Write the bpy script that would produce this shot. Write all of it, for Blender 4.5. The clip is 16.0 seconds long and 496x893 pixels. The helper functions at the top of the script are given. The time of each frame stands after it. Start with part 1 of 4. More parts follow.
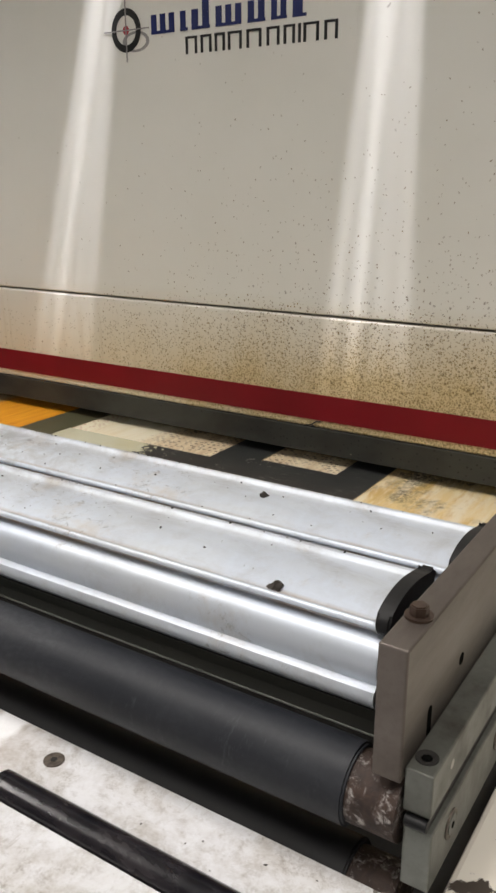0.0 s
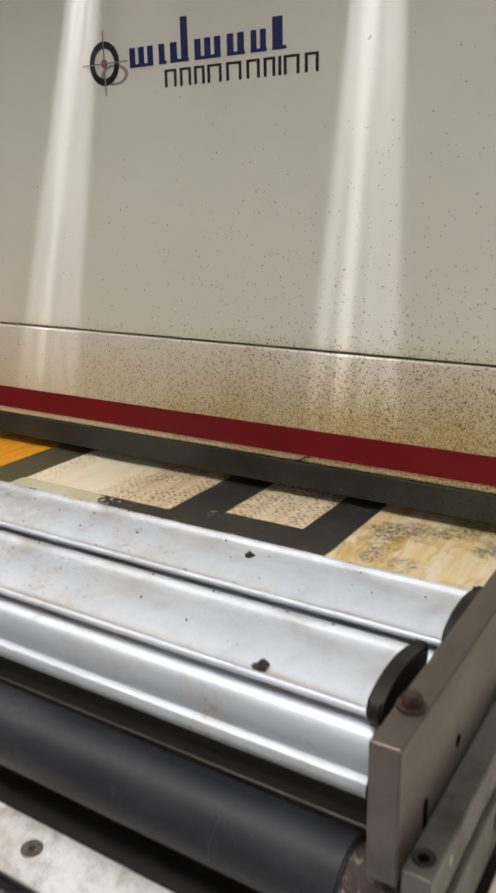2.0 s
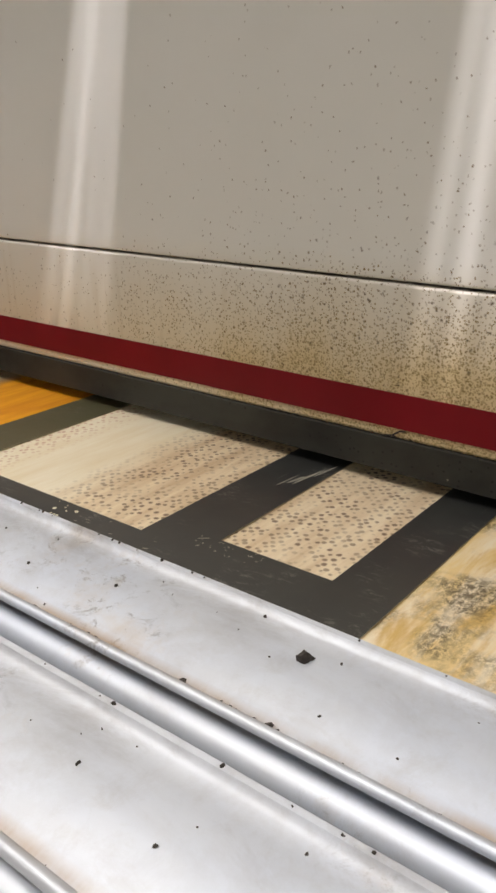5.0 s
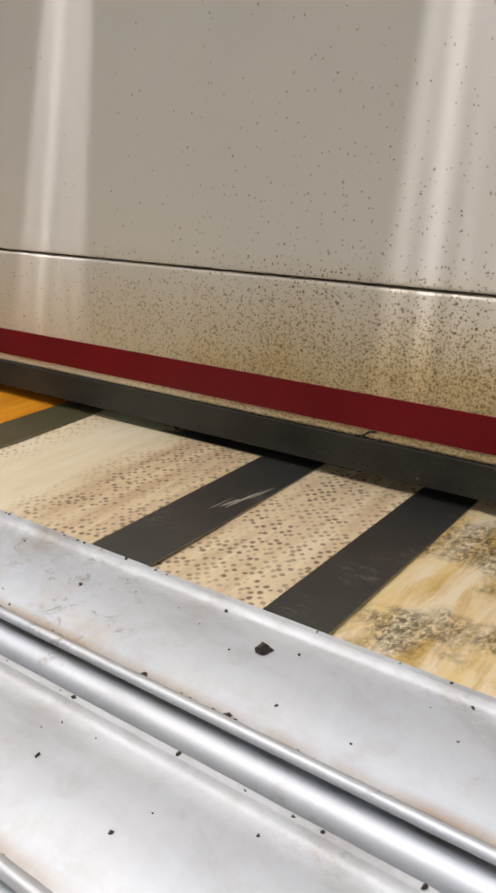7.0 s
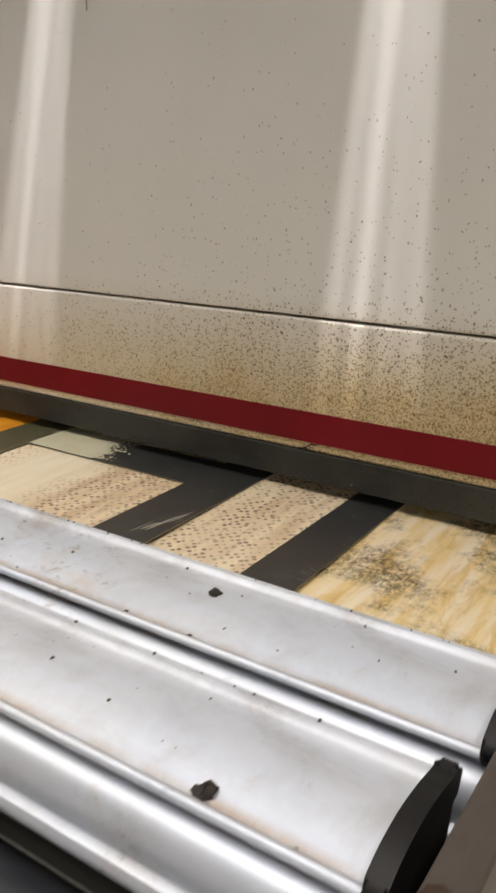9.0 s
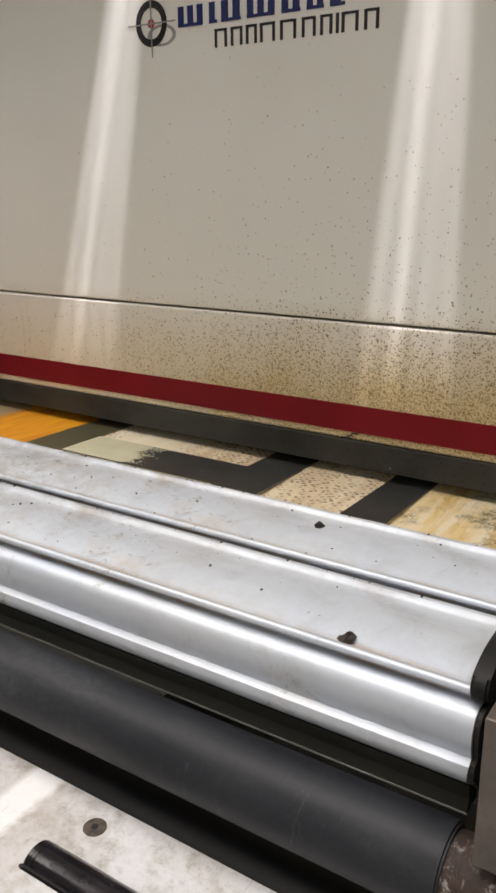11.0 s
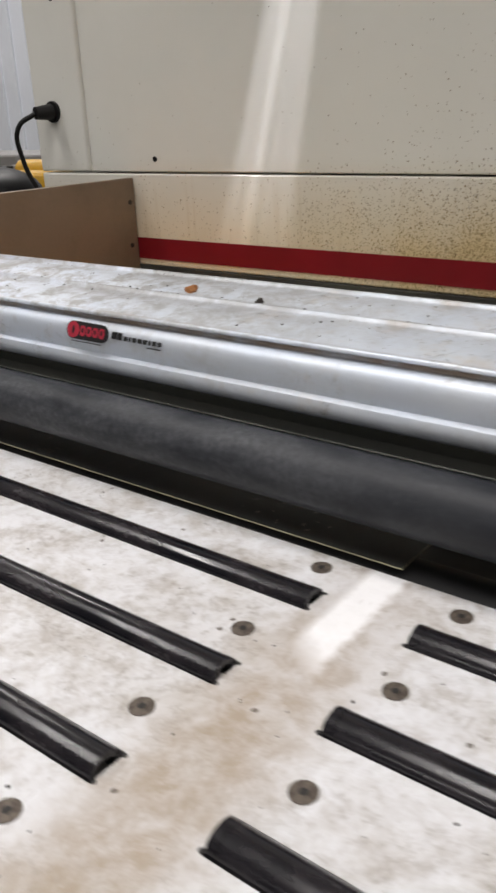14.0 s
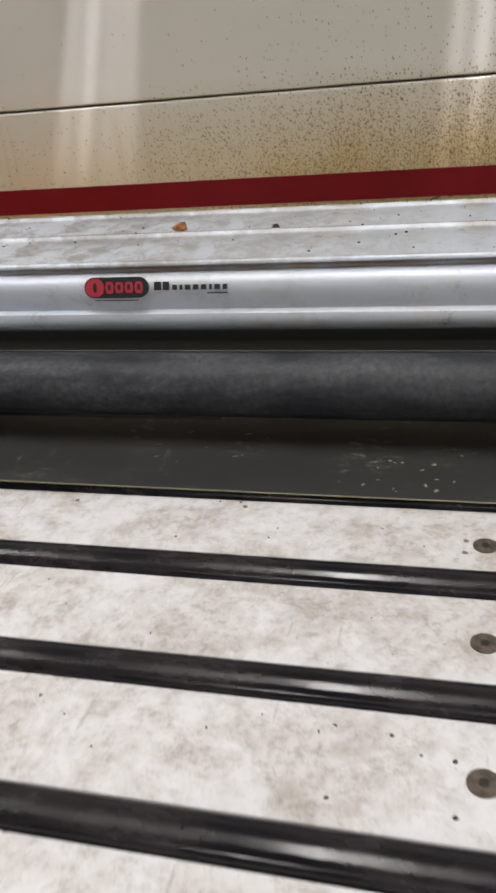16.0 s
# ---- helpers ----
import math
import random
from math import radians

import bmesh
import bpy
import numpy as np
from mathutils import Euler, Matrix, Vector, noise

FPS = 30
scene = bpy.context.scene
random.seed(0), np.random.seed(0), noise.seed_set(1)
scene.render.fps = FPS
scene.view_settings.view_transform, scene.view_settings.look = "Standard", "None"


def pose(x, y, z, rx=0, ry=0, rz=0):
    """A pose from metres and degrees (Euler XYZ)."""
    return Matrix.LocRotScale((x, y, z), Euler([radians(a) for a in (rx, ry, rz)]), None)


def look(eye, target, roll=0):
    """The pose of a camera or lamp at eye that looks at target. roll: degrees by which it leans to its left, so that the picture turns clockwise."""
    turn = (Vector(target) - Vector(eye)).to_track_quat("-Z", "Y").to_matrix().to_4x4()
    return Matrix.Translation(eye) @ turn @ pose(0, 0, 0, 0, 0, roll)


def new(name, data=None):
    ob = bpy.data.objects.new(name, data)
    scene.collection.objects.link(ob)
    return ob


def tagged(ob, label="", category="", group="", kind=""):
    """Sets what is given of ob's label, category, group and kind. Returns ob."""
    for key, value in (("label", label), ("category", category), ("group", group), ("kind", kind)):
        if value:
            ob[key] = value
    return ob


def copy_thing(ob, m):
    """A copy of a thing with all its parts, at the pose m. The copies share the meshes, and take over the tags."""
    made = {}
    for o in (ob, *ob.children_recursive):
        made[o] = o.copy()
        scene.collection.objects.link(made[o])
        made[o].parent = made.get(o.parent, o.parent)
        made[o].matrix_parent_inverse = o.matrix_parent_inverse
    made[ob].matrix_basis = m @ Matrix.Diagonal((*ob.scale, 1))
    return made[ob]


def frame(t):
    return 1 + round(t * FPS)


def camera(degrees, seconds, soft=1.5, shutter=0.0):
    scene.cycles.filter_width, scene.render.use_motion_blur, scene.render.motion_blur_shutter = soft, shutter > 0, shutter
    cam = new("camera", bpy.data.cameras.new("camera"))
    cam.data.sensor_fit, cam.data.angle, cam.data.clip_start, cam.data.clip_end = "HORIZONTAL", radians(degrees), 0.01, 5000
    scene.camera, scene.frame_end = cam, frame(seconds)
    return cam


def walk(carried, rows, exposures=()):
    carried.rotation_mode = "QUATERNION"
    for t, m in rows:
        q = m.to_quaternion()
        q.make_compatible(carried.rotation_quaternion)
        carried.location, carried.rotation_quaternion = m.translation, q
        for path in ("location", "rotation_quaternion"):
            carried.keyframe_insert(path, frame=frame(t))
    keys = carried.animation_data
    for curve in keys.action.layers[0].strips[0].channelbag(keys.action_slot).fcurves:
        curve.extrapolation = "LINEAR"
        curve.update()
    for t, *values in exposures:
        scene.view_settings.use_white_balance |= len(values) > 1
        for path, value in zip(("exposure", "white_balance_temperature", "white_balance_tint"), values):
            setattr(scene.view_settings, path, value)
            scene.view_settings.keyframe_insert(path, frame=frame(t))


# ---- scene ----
cam = camera(34.0, 16.0, soft=2.7, shutter=0.5)
PATH = [
    (0, (0.193, -1.442, 1.441), (-0.837, 0.158, 0.824), -0.2),
    (0.5, (0.192, -1.439, 1.449), (-0.839, 0.16, 0.833), -0.2),
    (1, (0.197, -1.443, 1.453), (-0.832, 0.164, 0.851), 0.2),
    (1.5, (0.203, -1.442, 1.469), (-0.819, 0.174, 0.882), -0.1),
    (2, (0.177, -1.394, 1.479), (-0.845, 0.222, 0.89), -1.2),
    (2.5, (0.072, -1.239, 1.458), (-1.003, 0.336, 0.854), -0.7),
    (3, (-0.021, -1.065, 1.413), (-1.147, 0.449, 0.748), -0.8),
    (3.5, (-0.043, -1.029, 1.399), (-1.181, 0.45, 0.681), -0.6),
    (4, (-0.046, -1.031, 1.392), (-1.196, 0.432, 0.66), -0.6),
    (6.5, (-0.025, -1.035, 1.393), (-1.17, 0.44, 0.677), -1.2),
    (7, (-0.019, -1.034, 1.391), (-1.143, 0.458, 0.676), -1.3),
    (7.5, (0.008, -1.036, 1.394), (-1.092, 0.483, 0.697), -1.1),
    (8, (0.04, -1.049, 1.404), (-1.04, 0.497, 0.737), -0.6),
    (8.5, (0.076, -1.093, 1.421), (-0.996, 0.465, 0.768), -0.5),
    (9, (0.083, -1.17, 1.429), (-0.965, 0.402, 0.772), -0.1),
    (11.3, (0.108, -1.404, 1.444), (-0.944, 0.183, 0.83), -0.7),
    (11.5, (0.107, -1.409, 1.446), (-0.943, 0.178, 0.829), -0.6),
    (12, (0.091, -1.423, 1.436), (-0.962, 0.158, 0.811), -0.4),
    (12.5, (0.082, -1.435, 1.421), (-0.986, 0.126, 0.771), -0.1),
    (13, (0.047, -1.476, 1.386), (-1.064, 0.041, 0.705), -0.4),
    (13.5, (0.012, -1.534, 1.349), (-1.132, -0.057, 0.634), -0.9),
    (14, (-0.101, -1.57, 1.317), (-1.244, -0.115, 0.559), -2.5),
    (14.5, (-0.238, -1.594, 1.314), (-1.272, -0.073, 0.528), -2.8),
    (15, (-0.358, -1.698, 1.335), (-1.141, -0.045, 0.525), -2.6),
    (15.5, (-0.449, -1.775, 1.327), (-1.031, -0.067, 0.464), -4.5),
    (16, (-0.506, -1.708, 1.317), (-1.006, 0.004, 0.386), -5.9),
]
walk(cam, [(t, look(eye, target, roll)) for t, eye, target, roll in PATH],
     exposures=[(0.0, 0.18, 6750, 12), (2.0, 0.14, 6800, 12), (3.0, 0.0, 6950, 14), (3.5, -0.03, 7000, 15), (7.0, -0.02, 7000, 15), (9.0, 0.02, 7050, 15), (12.5, 0.16, 6750, 13), (14.0, 0.09, 6600, 13), (15.0, 0.04, 6500, 13), (15.5, -0.03, 6650, 14), (16.0, -0.05, 6700, 13)])

# ---- world and light ----
world = bpy.data.worlds.new("hall_air")
scene.world = world
world.use_nodes = True
world.node_tree.nodes["Background"].inputs[0].default_value = (0.80, 0.86, 1.0, 1)
world.node_tree.nodes["Background"].inputs[1].default_value = 0.15

TABLE, BELT, SPEED = 0.900, 0.878, 0.050
# unseen lamps; -8.4 row added to fill the face, 3.2 row the far wall
LAMPS = [(-3.4, -1.6), (-1.0, -1.6), (1.4, -1.6), (-2.2, -8.4), (0.7, -8.4), (3.6, -8.4), (-5.5, 3.2), (-9.0, 3.2)]
LAMP_Z = 4.6


def area_lamp(name, eye, target, sx, sy, watts, colour=(1.0, 0.985, 0.962)):
    data = bpy.data.lights.new(name, "AREA")
    data.shape, data.size, data.size_y, data.energy, data.color = "RECTANGLE", sx, sy, watts, colour
    ob = new(name, data)
    ob.matrix_world = look(eye, target)
    return ob


for lx, ly in LAMPS:
    area_lamp("tube_light", (lx, ly, LAMP_Z - 0.03), (lx, ly, 0), 0.35, 2.2, {-1.6: 62, -8.4: 74}.get(ly, 95))
# spots for an unseen lamp's four tubes, raking the face through the hood's slits
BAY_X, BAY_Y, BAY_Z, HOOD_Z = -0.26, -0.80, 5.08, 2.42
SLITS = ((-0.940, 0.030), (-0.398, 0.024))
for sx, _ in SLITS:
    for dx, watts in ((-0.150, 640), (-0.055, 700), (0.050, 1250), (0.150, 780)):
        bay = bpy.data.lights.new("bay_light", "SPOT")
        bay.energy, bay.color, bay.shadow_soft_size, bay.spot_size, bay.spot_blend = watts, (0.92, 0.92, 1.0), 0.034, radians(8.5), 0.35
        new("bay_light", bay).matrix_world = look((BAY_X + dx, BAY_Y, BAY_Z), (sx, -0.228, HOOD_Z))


# ---- materials ----
class Nodes:
    """Short names for building node materials."""

    def __init__(self, name):
        self.mat = bpy.data.materials.new(name)
        self.mat.use_nodes = True
        self.tree = self.mat.node_tree
        self.bsdf = self.tree.nodes["Principled BSDF"]

    def add(self, kind, **settings):
        node = self.tree.nodes.new(kind)
        for key, value in settings.items():
            if key == "operation":
                node.operation = value
            elif key == "data_type":
                node.data_type = value
            elif key == "blend_type":
                node.blend_type = value
            elif key == "feature":
                node.feature = value
            elif key == "attribute_name":
                node.attribute_name = value
        return node

    def link(self, a, b):
        self.tree.links.new(a, b)

    def coords(self, scale=(1, 1, 1), attribute=""):
        if attribute:
            src = self.add("ShaderNodeAttribute", attribute_name=attribute).outputs["Vector"]
        else:
            src = self.add("ShaderNodeTexCoord").outputs["Object"]
        m = self.add("ShaderNodeMapping")
        m.inputs["Scale"].default_value = scale
        self.link(src, m.inputs["Vector"])
        return m.outputs["Vector"]

    def noise(self, vec, scale, detail=4, rough=0.55, distortion=0.0):
        n = self.add("ShaderNodeTexNoise")
        n.inputs["Scale"].default_value = scale
        n.inputs["Detail"].default_value = detail
        n.inputs["Roughness"].default_value = rough
        n.inputs["Distortion"].default_value = distortion
        self.link(vec, n.inputs["Vector"])
        return n.outputs["Fac"]

    def cells(self, vec, scale, randomness=1.0):
        n = self.add("ShaderNodeTexVoronoi")
        n.inputs["Scale"].default_value = scale
        n.inputs["Randomness"].default_value = randomness
        self.link(vec, n.inputs["Vector"])
        return n

    def ramp(self, fac, lo, hi, a=0.0, b=1.0):
        n = self.add("ShaderNodeMapRange")
        n.clamp = True
        for key, value in (("From Min", lo), ("From Max", hi), ("To Min", a), ("To Max", b)):
            n.inputs[key].default_value = value
        self.link(fac, n.inputs["Value"])
        return n.outputs["Result"]

    def math(self, op, a, b=None):
        n = self.add("ShaderNodeMath", operation=op)
        for k, v in enumerate((a, b)):
            if v is None:
                continue
            if isinstance(v, (int, float)):
                n.inputs[k].default_value = v
            else:
                self.link(v, n.inputs[k])
        return n.outputs[0]

    def mix(self, fac, a, b):
        n = self.add("ShaderNodeMix", data_type="RGBA")
        for k, v in ((0, fac), (6, a), (7, b)):
            if isinstance(v, (int, float)):
                n.inputs[k].default_value = v
            elif isinstance(v, tuple):
                n.inputs[k].default_value = (*v, 1)
            else:
                self.link(v, n.inputs[k])
        return n.outputs[2]

    def axis(self, vec, which):
        n = self.add("ShaderNodeSeparateXYZ")
        self.link(vec, n.inputs[0])
        return n.outputs["XYZ".index(which)]

    def finish(self, colour=None, rough=0.5, metal=0.0, bump=None, strength=0.2, dist=0.002, spec=0.5):
        if colour is not None:
            if isinstance(colour, tuple):
                self.bsdf.inputs["Base Color"].default_value = (*colour, 1)
            else:
                self.link(colour, self.bsdf.inputs["Base Color"])
        for key, value in (("Roughness", rough), ("Metallic", metal), ("Specular IOR Level", spec)):
            if isinstance(value, (int, float)):
                self.bsdf.inputs[key].default_value = value
            else:
                self.link(value, self.bsdf.inputs[key])
        if bump is not None:
            b = self.add("ShaderNodeBump")
            b.inputs["Strength"].default_value = strength
            b.inputs["Distance"].default_value = dist
            self.link(bump, b.inputs["Height"])
            self.link(b.outputs[0], self.bsdf.inputs["Normal"])
        return self.mat


def worn(name, colour, dark, rough=0.5, metal=0.0, scale=8.0, stretch=(1, 1, 1), amount=0.5, grain=120.0, bump=0.15, spec=0.5):
    n = Nodes(name)
    v = n.coords(stretch)
    big = n.noise(v, scale, 6, 0.62)
    fine = n.noise(v, grain, 3, 0.6)
    f = n.math("MULTIPLY", n.ramp(big, 0.42, 0.70), amount)
    f = n.math("ADD", f, n.ramp(fine, 0.5, 0.8, 0, 0.25 * amount))
    c = n.mix(f, colour, dark)
    r = n.ramp(big, 0.3, 0.7, max(rough - 0.08, 0.05), min(rough + 0.12, 1))
    return n.finish(c, r, metal, fine, bump, 0.001, spec)


def face_paint():
    """Cream machine enamel with oil haze and sprayed specks that thicken low down and to one side."""
    n = Nodes("cream_enamel")
    v = n.coords()
    x, z = n.axis(v, "X"), n.axis(v, "Z")
    cloud = n.noise(v, 2.2, 5, 0.6)
    patch = n.noise(n.coords((1, 1, 0.6)), 6, 5, 0.65)
    lower = n.ramp(z, 1.225, 1.03)
    across = n.ramp(x, -1.15, -0.45, 0.04, 1.0)
    sparse = n.math("MULTIPLY", n.math("POWER", n.ramp(z, 1.90, 1.10), 2.6), across)
    dense = n.math("MULTIPLY", n.math("MULTIPLY", lower, n.ramp(x, -1.25, -0.55, 0.06, 1.05)), n.ramp(patch, 0.34, 0.60, 0.65, 1.10))
    coarse = n.math("MULTIPLY", n.math("MULTIPLY", n.ramp(z, 1.30, 1.04), n.ramp(x, -0.95, -0.40)), n.ramp(patch, 0.34, 0.60, 0.4, 1.10))
    base = n.mix(n.ramp(cloud, 0.35, 0.75), (0.75, 0.742, 0.692), (0.69, 0.682, 0.627))
    haze = n.math("MULTIPLY", n.math("ADD", n.math("MULTIPLY", lower, 0.62), n.math("MULTIPLY", dense, 0.62)), n.ramp(patch, 0.30, 0.66, 0.78, 1.05))
    base = n.mix(haze, base, (0.58, 0.465, 0.27))
    drips = n.noise(n.coords((16, 1, 0.7)), 3, 3, 0.6)
    base = n.mix(n.math("MULTIPLY", n.ramp(drips, 0.56, 0.8), n.math("MULTIPLY", lower, 0.40)), base, (0.40, 0.29, 0.13))
    for scale, reach, tint, where, share in ((80.0, 0.17, (0.11, 0.07, 0.035), sparse, 0.13), (170.0, 0.28, (0.19, 0.13, 0.06), sparse, 0.55), (130.0, 0.34, (0.10, 0.066, 0.026), coarse, 0.55), (200.0, 0.44, (0.18, 0.12, 0.040), dense, 0.95), (310.0, 0.52, (0.25, 0.175, 0.065), dense, 1.10)):
        w = n.coords((1, 1, 0.95))
        wob = n.add("ShaderNodeVectorMath", operation="ADD")
        nz = n.add("ShaderNodeTexNoise")
        nz.inputs["Scale"].default_value = scale * 0.8
        n.link(w, nz.inputs["Vector"])
        sc = n.add("ShaderNodeVectorMath", operation="SCALE")
        n.link(nz.outputs["Color"], sc.inputs[0])
        sc.inputs["Scale"].default_value = 1.3 / scale
        n.link(w, wob.inputs[0])
        n.link(sc.outputs[0], wob.inputs[1])
        cell = n.cells(wob.outputs[0], scale)
        pick = n.add("ShaderNodeSeparateColor")
        n.link(cell.outputs["Color"], pick.inputs[0])
        # a cell carries a speck when its random value lies under the local density
        has = n.math("LESS_THAN", pick.outputs[0], n.math("MULTIPLY", where, share))
        size = n.ramp(pick.outputs[1], 0, 1, reach * 0.5, reach)
        edge = n.math("SUBTRACT", size, cell.outputs["Distance"])
        spot = n.math("MULTIPLY", has, n.ramp(edge, -0.10, 0.14))
        base = n.mix(n.math("MULTIPLY", spot, n.ramp(pick.outputs[2], 0, 1, 0.50, 0.98)), base, tint)
    fine = n.noise(v, 60, 3, 0.5)
    return n.finish(base, n.ramp(cloud, 0.3, 0.7, 0.34, 0.46), 0.0, fine, 0.05, 0.001, 0.45)


def red_stripe():
    n = Nodes("red_stripe")
    v = n.coords()
    chips = n.cells(v, 26)
    pick = n.add("ShaderNodeSeparateColor")
    n.link(chips.outputs["Color"], pick.inputs[0])
    spot = n.math("MULTIPLY", n.math("LESS_THAN", pick.outputs[0], 0.10), n.math("LESS_THAN", chips.outputs["Distance"], 0.12))
    c = n.mix(n.ramp(n.noise(v, 5, 5), 0.35, 0.7), (0.195, 0.006, 0.012), (0.145, 0.005, 0.009))
    c = n.mix(n.math("MULTIPLY", spot, 0.7), c, (0.10, 0.05, 0.04))
    return n.finish(c, 0.50, 0, n.noise(v, 80), 0.05, 0.001, 0.22)


def aluminium():
    n = Nodes("satin_aluminium")
    v = n.coords((0.25, 1, 1))
    w = n.coords()
    soft = n.noise(v, 9, 6, 0.65)
    grime = n.math("MULTIPLY", n.ramp(n.noise(w, 14, 7, 0.75, 0.4), 0.50, 0.72), n.ramp(n.axis(w, "X"), -0.3, -1.3, 0.60, 1.1))
    lines = n.noise(n.coords((2, 260, 260)), 3, 2, 0.5)
    c = n.mix(n.ramp(soft, 0.3, 0.75), (0.69, 0.735, 0.79), (0.59, 0.63, 0.68))
    c = n.mix(n.ramp(n.noise(n.coords((0.5, 1, 1)), 8, 4, 0.6), 0.45, 0.62, 0, 0.35), c, (0.60, 0.68, 0.82))
    smut = n.math("MULTIPLY", n.ramp(n.noise(w, 60, 7, 0.8, 0.5), 0.54, 0.64), n.ramp(n.noise(w, 9, 3), 0.52, 0.64))
    c = n.mix(n.math("MULTIPLY", smut, 0.65), c, (0.17, 0.17, 0.175))
    c = n.mix(n.math("MULTIPLY", grime, 0.50), c, (0.33, 0.30, 0.26))
    top = n.ramp(n.axis(w, "Z"), 1.080, 1.092)
    dusty = n.math("MULTIPLY", n.math("MULTIPLY", n.ramp(n.noise(w, 26, 7, 0.75, 0.4), 0.44, 0.58), n.ramp(n.axis(w, "X"), -0.45, -0.95, 0.10, 0.85)), top)
    c = n.mix(dusty, c, (0.33, 0.32, 0.305))
    groove = n.math("MULTIPLY", n.ramp(n.math("ABSOLUTE", n.math("ADD", n.axis(w, "Y"), 0.8815)), 0.0075, 0.0010), n.ramp(n.noise(n.coords((1, 0.2, 0.2)), 11, 6, 0.7), 0.36, 0.58, 0.15, 1.0))
    c = n.mix(n.math("MULTIPLY", groove, 0.75), c, (0.42, 0.30, 0.19))
    # shade below the rim, painted as a smudged grey band
    smudged_shade = n.math("MULTIPLY", n.ramp(n.axis(w, "Y"), -0.850, -0.815), n.ramp(n.noise(n.coords((0.5, 1, 1)), 13, 7, 0.7, 0.5), 0.44, 0.66, 0.06, 0.75))
    c = n.mix(smudged_shade, c, (0.30, 0.295, 0.29))
    rust = n.ramp(n.noise(w, 9, 7, 0.75), 0.56, 0.72, 0, 0.34)
    c = n.mix(rust, c, (0.52, 0.40, 0.27))
    return n.finish(c, n.ramp(soft, 0.3, 0.7, 0.50, 0.62), 0.62, lines, 0.05, 0.0006, 0.5)


def rubber(name, colour, dusty, rough):
    n = Nodes(name)
    v = n.coords((0.8, 2.2, 2.2))
    dust = n.noise(v, 6, 8, 0.72, 0.4)
    fine = n.noise(n.coords(), 140, 4, 0.7)
    f = n.math("MULTIPLY", n.ramp(dust, 0.40, 0.62), n.ramp(fine, 0.35, 0.65, 0.35, 1.0))
    f = n.math("MULTIPLY", f, n.ramp(n.axis(n.coords(), "X"), -0.25, -0.85, 0.22, 1.0))
    rub = n.math("MULTIPLY", n.ramp(n.noise(n.coords((7, 1.5, 1.5)), 12, 6, 0.8, 0.5), 0.56, 0.68), n.ramp(fine, 0.4, 0.6, 0.3, 0.8))
    c = n.mix(n.math("MAXIMUM", f, n.math("MULTIPLY", rub, 0.45)), colour, dusty)
    return n.finish(c, n.ramp(dust, 0.3, 0.7, rough, rough + 0.15), 0, fine, 0.15, 0.001, 0.4)


def plastic_top():
    """White slider plastic, scuffed and stained brown-grey by use."""
    n = Nodes("scuffed_white_plastic")
    v = n.coords()
    big = n.noise(v, 13, 9, 0.70, 0.3)
    mid = n.noise(v, 34, 7, 0.75, 0.3)
    fine = n.noise(v, 160, 4, 0.7)
    c = n.mix(n.ramp(big, 0.44, 0.66, 0, 0.80), (0.77, 0.775, 0.795), (0.56, 0.535, 0.505))
    c = n.mix(n.math("MULTIPLY", n.ramp(mid, 0.45, 0.66), n.ramp(big, 0.38, 0.62, 0.22, 0.85)), c, (0.40, 0.362, 0.32))
    grain = n.noise(v, 85, 6, 0.8, 0.2)
    c = n.mix(n.math("MULTIPLY", n.ramp(grain, 0.50, 0.66), n.ramp(big, 0.38, 0.62, 0.14, 0.70)), c, (0.27, 0.235, 0.20))
    # trodden lane between the two rows of bars
    lane = n.math("MULTIPLY", n.ramp(n.math("ABSOLUTE", n.math("ADD", n.axis(v, "X"), 0.405)), 0.075, 0.02), n.ramp(n.axis(v, "Y"), -0.95, -1.17, 0.35, 1.0))
    c = n.mix(n.math("MULTIPLY", lane, n.ramp(mid, 0.3, 0.6, 0.35, 0.95)), c, (0.40, 0.325, 0.245))
    # bright patch of light at the lane's far end, painted in as whiter plastic
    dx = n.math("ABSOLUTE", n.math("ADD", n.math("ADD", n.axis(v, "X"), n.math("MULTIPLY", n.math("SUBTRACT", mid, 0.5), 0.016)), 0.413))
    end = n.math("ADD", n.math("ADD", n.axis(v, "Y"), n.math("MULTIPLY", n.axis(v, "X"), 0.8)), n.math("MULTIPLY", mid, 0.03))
    lit_patch = n.math("MULTIPLY", n.ramp(dx, 0.0235, 0.0145), n.ramp(end, -1.438, -1.400))
    c = n.mix(n.math("MULTIPLY", lit_patch, n.ramp(grain, 0.40, 0.62, 1.0, 0.90)), c, (0.96, 0.96, 0.97))
    pits = n.cells(v, 34)
    pick = n.add("ShaderNodeSeparateColor")
    n.link(pits.outputs["Color"], pick.inputs[0])
    spot = n.math("MULTIPLY", n.math("LESS_THAN", pick.outputs[0], 0.20), n.math("LESS_THAN", n.math("ADD", pits.outputs["Distance"], n.math("MULTIPLY", fine, 0.16)), 0.17))
    c = n.mix(n.math("MULTIPLY", spot, 0.85), c, (0.10, 0.075, 0.055))
    scr = n.noise(n.coords((30, 4, 1)), 4, 3, 0.5)
    c = n.mix(n.ramp(scr, 0.69, 0.73, 0, 0.30), c, (0.30, 0.26, 0.21))
    return n.finish(c, n.ramp(big, 0.3, 0.7, 0.30, 0.55), 0, mid, 0.20, 0.0012, 0.45)


